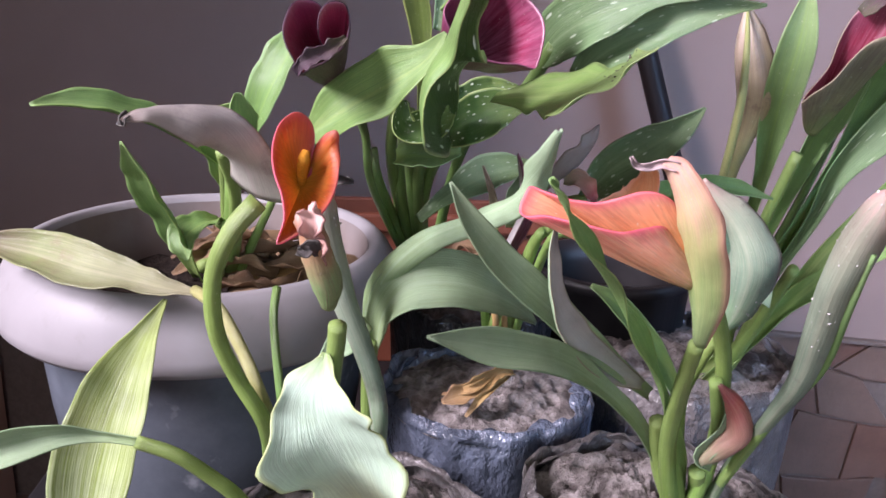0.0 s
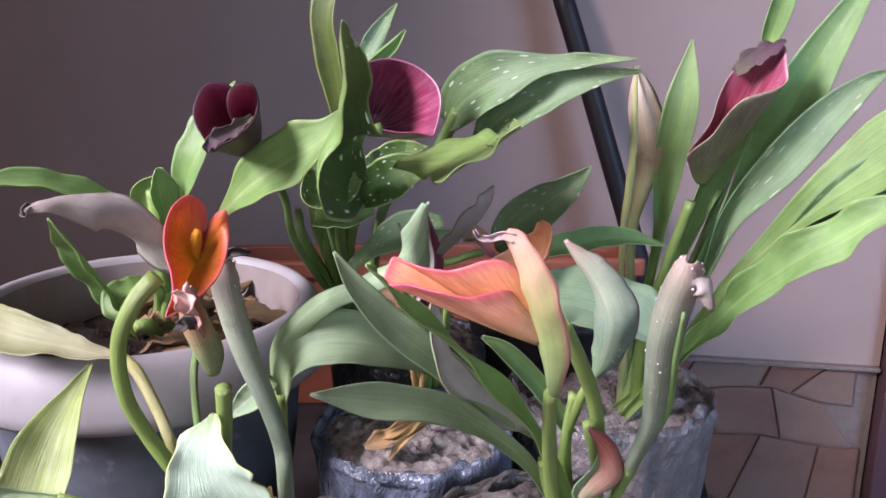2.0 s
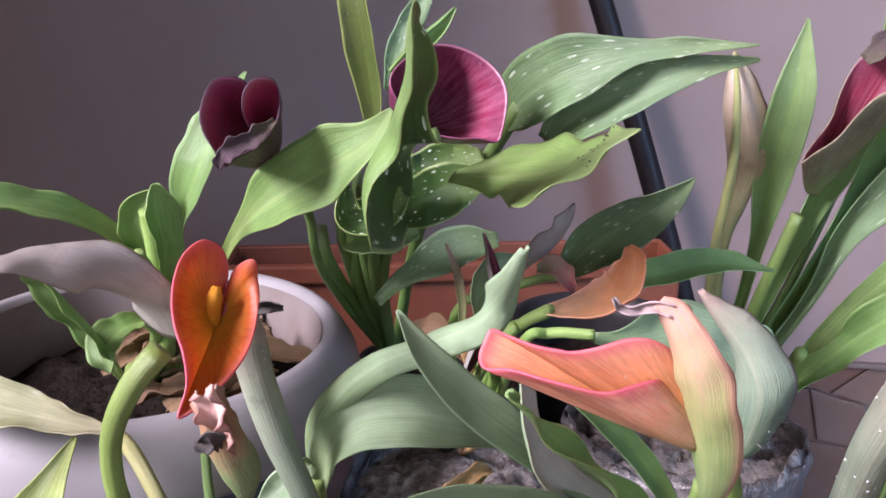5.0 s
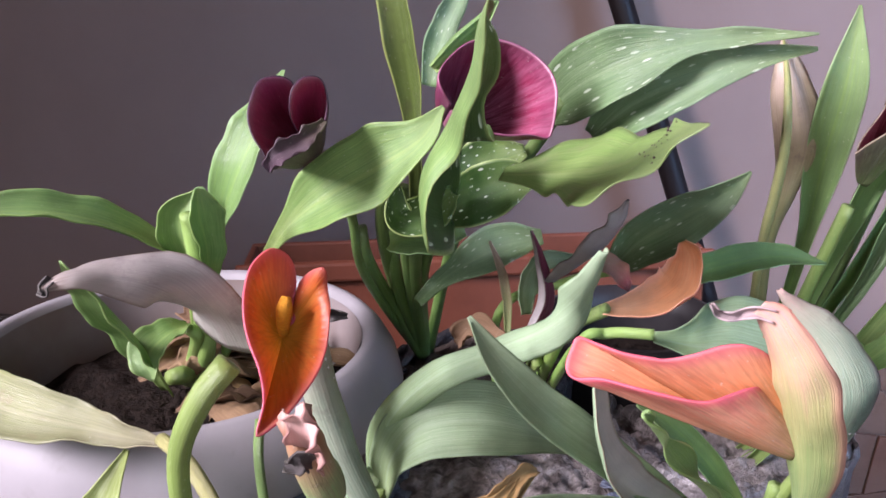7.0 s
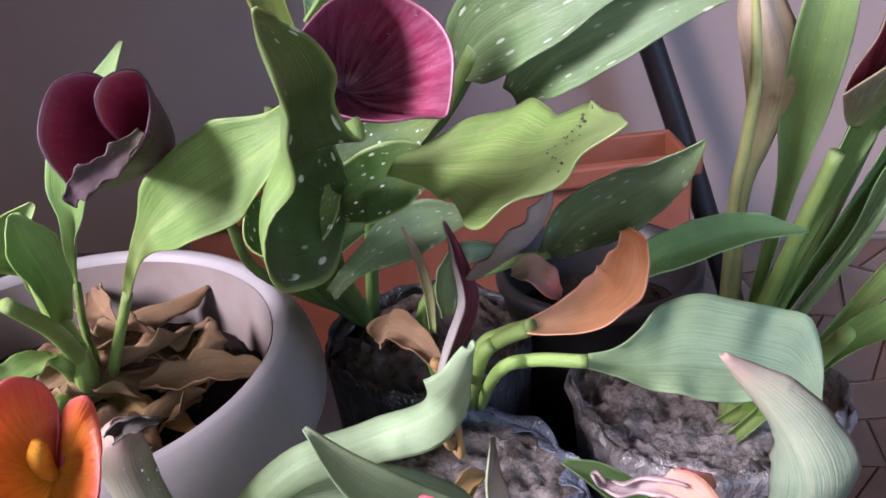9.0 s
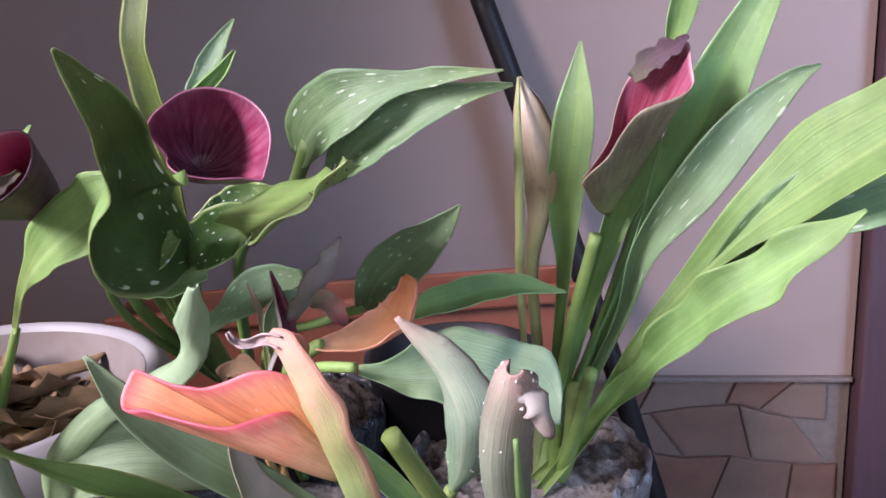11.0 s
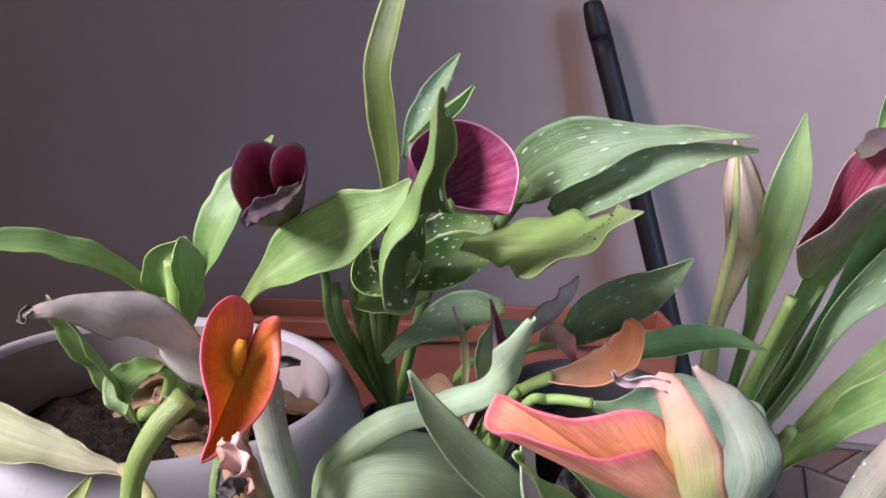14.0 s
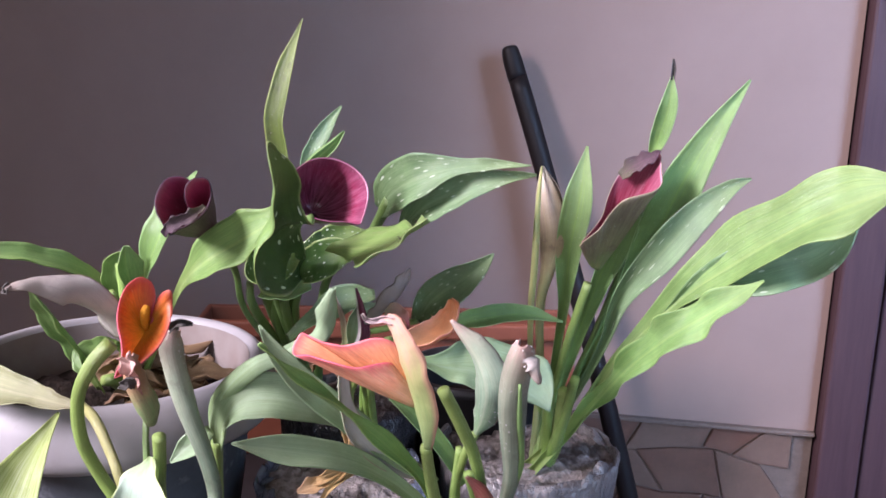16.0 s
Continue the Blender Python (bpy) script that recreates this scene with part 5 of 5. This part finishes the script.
stem("stem", calla_front, G["stem"], [(0.1613, 0.4400, 0.6303), (0.1747, 0.4480, 0.6015), (0.1853, 0.4600, 0.5733), (0.1933, 0.4750, 0.5308), (0.1946, 0.4909, 0.4680)], [0.0042, 0.0044, 0.0042, 0.004, 0.005])
b4 = blade("bud", calla_front, [G["bud"]], [(0.1899, 0.4748, 0.4660), (0.2000, 0.4700, 0.5035), (0.2035, 0.4380, 0.5523), (0.2045, 0.4150, 0.5857), (0.2012, 0.3980, 0.6167), (0.1981, 0.3840, 0.6441), (0.1977, 0.3720, 0.6662), (0.1987, 0.3640, 0.6808), (0.1987, 0.3600, 0.6871)],
           [0.0085, 0.0085, 0.0095, 0.0135, 0.0175, 0.019, 0.018, 0.0135, 0.004], arc=[345, 340, 330, 310, 300, 300, 280, 260, 230], face=(0.6, 0.7, 0.2), label="long closed bud withered grey at its tip", n=44, m=20, ragged=0.0006)
for k, (low, high) in enumerate(((0.45, 0.6), (0.62, 0.78), (0.82, 0.96))):
    specks("mould", b4, 30, 0.0008, low, high, MEALYBUG, 33 + k, "pale mealybug specks")
blade("shrivelled_end", b4, [G["horn"]], [(0.1979, 0.3650, 0.6706), (0.2019, 0.3600, 0.6781), (0.2070, 0.3580, 0.6761), (0.2096, 0.3580, 0.6662)], [0.006, 0.0075, 0.006, 0.001], arc=180, wave=0.002, n=20, face=(-0.3, 0.6, -0.2), ragged=0.001)
stem("ridge", b4, G["lime"], [(0.1962, 0.4830, 0.4767), (0.2046, 0.4340, 0.5576), (0.2083, 0.4050, 0.5960), (0.2031, 0.3820, 0.6338), (0.2001, 0.3660, 0.6627)], [0.003, 0.003, 0.0022, 0.0018, 0.001], label="yellow-green ridge")
blade("bud", calla_front, [G["pink"], G["pink"]], [(0.1779, 0.4520, 0.5191), (0.1867, 0.4490, 0.5278), (0.1950, 0.4460, 0.5398), (0.1897, 0.4450, 0.5559), (0.1787, 0.4440, 0.5683)], [0.004, 0.011, 0.0135, 0.010, 0.001], arc=260, face=(-0.4, 0.6, 0.3), label="small dusty pink bud")
blade("leaf", calla_front, [G["teal"]], [(0.1852, 0.4550, 0.5156), (0.1777, 0.4520, 0.5245), (0.1861, 0.4490, 0.5384), (0.1868, 0.4480, 0.5510)], [0.003, 0.0055, 0.005, 0.001], arc=150, n=16, face=(-0.2, -0.9, 0.2))
for a, b, r in (((0.1760, 0.4750, 0.5742), (0.1734, 0.4850, 0.5185), 0.003), ((0.1810, 0.4550, 0.5651), (0.1913, 0.4700, 0.5185), 0.0035), ((0.1628, 0.4850, 0.5261), (0.1704, 0.4920, 0.4916), 0.005), ((0.1836, 0.4700, 0.5036), (0.1883, 0.4800, 0.4825), 0.005)):
    stem("stem", calla_front, G["stem"], [a, b, (0.1812, 0.4750, 0.4660)], [r, r * 1.1, r * 1.3])

# ---- curled leaves between the bags, rooted in the middle bag ----
calla_curl = thing("calla_lily", "calla lily with broad curled grey-green leaves and a hooked withered tip", "plant", "calla lilies")
blade("leaf", calla_curl, [G["teal"]], [(0.0042, 0.5100, 0.5566), (0.0093, 0.5050, 0.5796), (0.0251, 0.5000, 0.5968), (0.0520, 0.5000, 0.5981), (0.0787, 0.5100, 0.5848), (0.0963, 0.5200, 0.5680)], [0.004, 0.011, 0.0165, 0.0175, 0.010, 0.001], arc=[140, 120, 80, 70, 70, 60], face=[(-0.3, -0.8, 0.6), (-0.3, -0.8, 0.6), (0, -0.8, 0.7), (0.1, -0.8, 0.7), (0.1, -0.8, 0.7), (0.1, -0.8, 0.7)], wave=0.001, label="broad drooping grey-green leaf")
blade("leaf", calla_curl, [G["teal"]], [(0.0005, 0.5150, 0.5591), (0.0069, 0.5050, 0.5958), (0.0294, 0.4980, 0.6225), (0.0566, 0.4880, 0.6388), (0.0763, 0.4750, 0.6544), (0.0872, 0.4620, 0.6750), (0.0909, 0.4550, 0.6913)], [0.004, 0.007, 0.008, 0.008, 0.009, 0.008, 0.0025], arc=[120, 110, 100, 100, 120, 150, 200], face=(-0.3, 0.5, -0.6), label="arched leaf with a hooked withered tip", n=40)
stem("stem", calla_curl, G["stem"], [(0.0017, 0.5120, 0.5603), (-0.0003, 0.5200, 0.5262), (-0.0010, 0.5250, 0.4916), (-0.0057, 0.5555, 0.4450)], [0.0045, 0.0042, 0.004, 0.0045])
for a, b in (((0.0807, 0.6200, 0.5415), (0.0849, 0.6300, 0.5172)), ((0.0901, 0.6250, 0.5329), (0.0910, 0.6350, 0.5059))):
    stem("stem", calla_curl, G["straw"], [a, b, (0.0883, 0.7080, 0.4550)], [0.002, 0.0025, 0.003])

# ---- tall calla in the right-hand bag ----
calla_tall = thing("calla_lily", "tall calla lily with a wilting purple bloom, broad leaves", "plant", "calla lilies")
tall_bud = blade("bud", calla_tall, [G["wilt"]], [(0.2623, 0.6993, 0.4550), (0.2671, 0.7100, 0.5314), (0.2602, 0.6900, 0.6148), (0.2639, 0.6820, 0.6506), (0.2673, 0.6820, 0.6838), (0.2612, 0.6850, 0.7180), (0.2557, 0.6880, 0.7453)], [0.009, 0.009, 0.009, 0.015, 0.033, 0.029, 0.002], arc=[345, 345, 340, 320, 320, 320, 340], face=(0.8, -0.4, 0.1), n=44, m=22, label="closed withering bud streaked olive and purple", ragged=0.001)
stem("midrib", tall_bud, G["stem_old"], [(0.2559, 0.6980, 0.5354), (0.2503, 0.6760, 0.6178), (0.2496, 0.6640, 0.6536), (0.2486, 0.6550, 0.6870), (0.2498, 0.6620, 0.7196), (0.2552, 0.6860, 0.7454)], [0.002, 0.003, 0.0032, 0.003, 0.0022, 0.0008], label="yellow-green rib")
blade("leaf", calla_tall, [G["leaf"]], [(0.2662, 0.6992, 0.4550), (0.2780, 0.7050, 0.5330), (0.2822, 0.6850, 0.6159), (0.2813, 0.6700, 0.6724), (0.2866, 0.6650, 0.7217), (0.2906, 0.6670, 0.7664)], [0.0045, 0.0045, 0.006, 0.0125, 0.013, 0.0005], arc=[200, 180, 150, 90, 80, 90], face=(-0.4, -0.9, 0.1), n=36)
p3 = spathe("bloom", calla_tall, [G["husk"], G["magenta"]], [(0.2854, 0.6400, 0.6884), (0.2943, 0.6480, 0.6958), (0.3028, 0.6500, 0.7087), (0.3074, 0.6500, 0.7259), (0.3145, 0.6480, 0.7430), (0.3236, 0.6450, 0.7517), (0.3353, 0.6400, 0.7590), (0.3445, 0.6320, 0.7652), (0.3444, 0.6220, 0.7544), (0.3446, 0.6160, 0.7434), (0.3389, 0.6130, 0.7393), (0.3242, 0.6120, 0.7353), (0.3116, 0.6130, 0.7297), (0.3041, 0.6170, 0.7196), (0.2967, 0.6240, 0.7028), (0.2864, 0.6320, 0.6909), (0.2828, 0.6380, 0.6845)], (0.305, 0.664, 0.66), throat=0.004, bow=0.92, curl=[0, 0, 0, 0.001, 0.001, 0.001, 0.002, 0.003, 0.003, 0.003, 0.002, 0.001], ripple=0.0008, label="wilting purple bloom with a dry grey-green outside")
blade("dry_tip", p3, [G["dusky"]], [(0.3154, 0.6420, 0.7439), (0.3251, 0.6380, 0.7538), (0.3355, 0.6320, 0.7605), (0.3431, 0.6260, 0.7673)], [0.004, 0.0075, 0.0065, 0.001], arc=70, wave=0.0015, ragged=0.001, n=18, face=(-0.2, -0.8, 0.5))
stem("stem", calla_tall, G["stem"], [(0.2984, 0.6650, 0.6448), (0.2865, 0.6800, 0.5844), (0.2773, 0.7050, 0.5075), (0.2648, 0.6933, 0.4550)], [0.0042, 0.0042, 0.0045, 0.0055])
blade("leaf", calla_tall, [G["leaf"]], [(0.2708, 0.7247, 0.4550), (0.3105, 0.7000, 0.5595), (0.3366, 0.6750, 0.6387), (0.3543, 0.6600, 0.6890), (0.3698, 0.6500, 0.7357), (0.3906, 0.6420, 0.7826), (0.4162, 0.6370, 0.8266)], [0.0045, 0.005, 0.010, 0.019, 0.019, 0.011, 0.0005], arc=[200, 170, 110, 80, 80, 80, 80], face=(-0.3, -1, 0.1), wave=0.0015, n=40, label="long upright pointed leaf")
blade("leaf", calla_tall, [G["speck"]], [(0.2727, 0.7184, 0.4550), (0.3161, 0.6800, 0.5749), (0.3284, 0.6600, 0.6321), (0.3523, 0.6400, 0.6757), (0.3760, 0.6250, 0.7133), (0.4004, 0.6200, 0.7384), (0.4176, 0.6180, 0.7475)], [0.0045, 0.006, 0.010, 0.0155, 0.014, 0.007, 0.0006], arc=[220, 190, 140, 90, 80, 80, 80], face=(-0.3, -1, 0.2), wave=0.001, n=40)
blade("leaf", calla_tall, [G["leaf"]], [(0.2671, 0.7182, 0.4550), (0.2963, 0.6900, 0.5850), (0.3146, 0.6750, 0.6592), (0.3273, 0.6650, 0.6976), (0.3317, 0.6600, 0.7235)], [0.005, 0.006, 0.0125, 0.013, 0.004], arc=120, face=(0.2, -1, 0.1))
blade("leaf", calla_tall, [G["leaf"]], [(0.3524, 0.6900, 0.7525), (0.3583, 0.6850, 0.7758), (0.3631, 0.6800, 0.8033), (0.3635, 0.6800, 0.8284)], [0.002, 0.0085, 0.008, 0.0005], arc=90, face=(-0.4, -1, 0))
blade("leaf_tip", calla_tall, [G["black"]], [(0.3636, 0.6798, 0.8240), (0.3640, 0.6797, 0.8330), (0.3634, 0.6797, 0.8420)], [0.0016, 0.0022, 0.0004], arc=160, n=12, m=8, label="shrivelled black leaf tip")
stem("stem", calla_tall, G["stem_shaded"], [(0.3536, 0.6900, 0.7500), (0.3422, 0.6900, 0.6827), (0.3098, 0.7000, 0.5708), (0.2708, 0.7247, 0.4550)], [0.002, 0.003, 0.0035, 0.004])
blade("leaf", calla_tall, [G["lime"], G["speck"]], [(0.2581, 0.6932, 0.4550), (0.2927, 0.6720, 0.5027), (0.3282, 0.6450, 0.5845), (0.3631, 0.6100, 0.6441), (0.3970, 0.5720, 0.6887), (0.4273, 0.5380, 0.7236), (0.4498, 0.5120, 0.7444), (0.4736, 0.4870, 0.7632)], [0.006, 0.0065, 0.0075, 0.014, 0.033, 0.028, 0.030, 0.004], arc=[200, 180, 120, 70, 50, 50, 50, 60], face=(-0.35, -0.75, 0.75), wave=0.003, n=48, m=20, label="very large broad leaf with a pale midrib",
      widths_below=[0.006, 0.0065, 0.0075, 0.009, 0.017, 0.024, 0.026, 0.004])
blade("leaf", calla_tall, [G["speck"]], [(0.3577, 0.6200, 0.6288), (0.3846, 0.5950, 0.6653), (0.4210, 0.5750, 0.6849), (0.4528, 0.5600, 0.7024), (0.4787, 0.5500, 0.7354)], [0.004, 0.015, 0.024, 0.020, 0.002], arc=70, face=(-0.1, -1, 0.35), wave=0.002, label="dark flecked leaf underneath")
blade("leaf", calla_tall, [G["lime"]], [(0.2619, 0.6814, 0.4550), (0.2999, 0.6600, 0.5191), (0.3265, 0.6250, 0.5760), (0.3484, 0.5850, 0.6200), (0.3744, 0.5550, 0.6529), (0.3996, 0.5300, 0.6835)], [0.006, 0.007, 0.0115, 0.0165, 0.014, 0.0008], arc=[200, 150, 90, 70, 70, 70], face=(-0.2, -0.8, 0.7), wave=0.006, waves=5, ragged=0.0015, n=44, m=18, label="wavy-edged lime-green leaf")
for a, b, r in (((0.2675, 0.6600, 0.5542), (0.2724, 0.6800, 0.5102), 0.006), ((0.2737, 0.6200, 0.5605), (0.2799, 0.6700, 0.4917), 0.006), ((0.2647, 0.7000, 0.5386), (0.2717, 0.7100, 0.4859), 0.004), ((0.2790, 0.6000, 0.5790), (0.2794, 0.6500, 0.5141), 0.005)):
    stem("stem", calla_tall, G["stem"], [a, b, (0.2748, 0.6943, 0.4550)], [r * 0.8, r, r * 1.2])

stone_pieces()
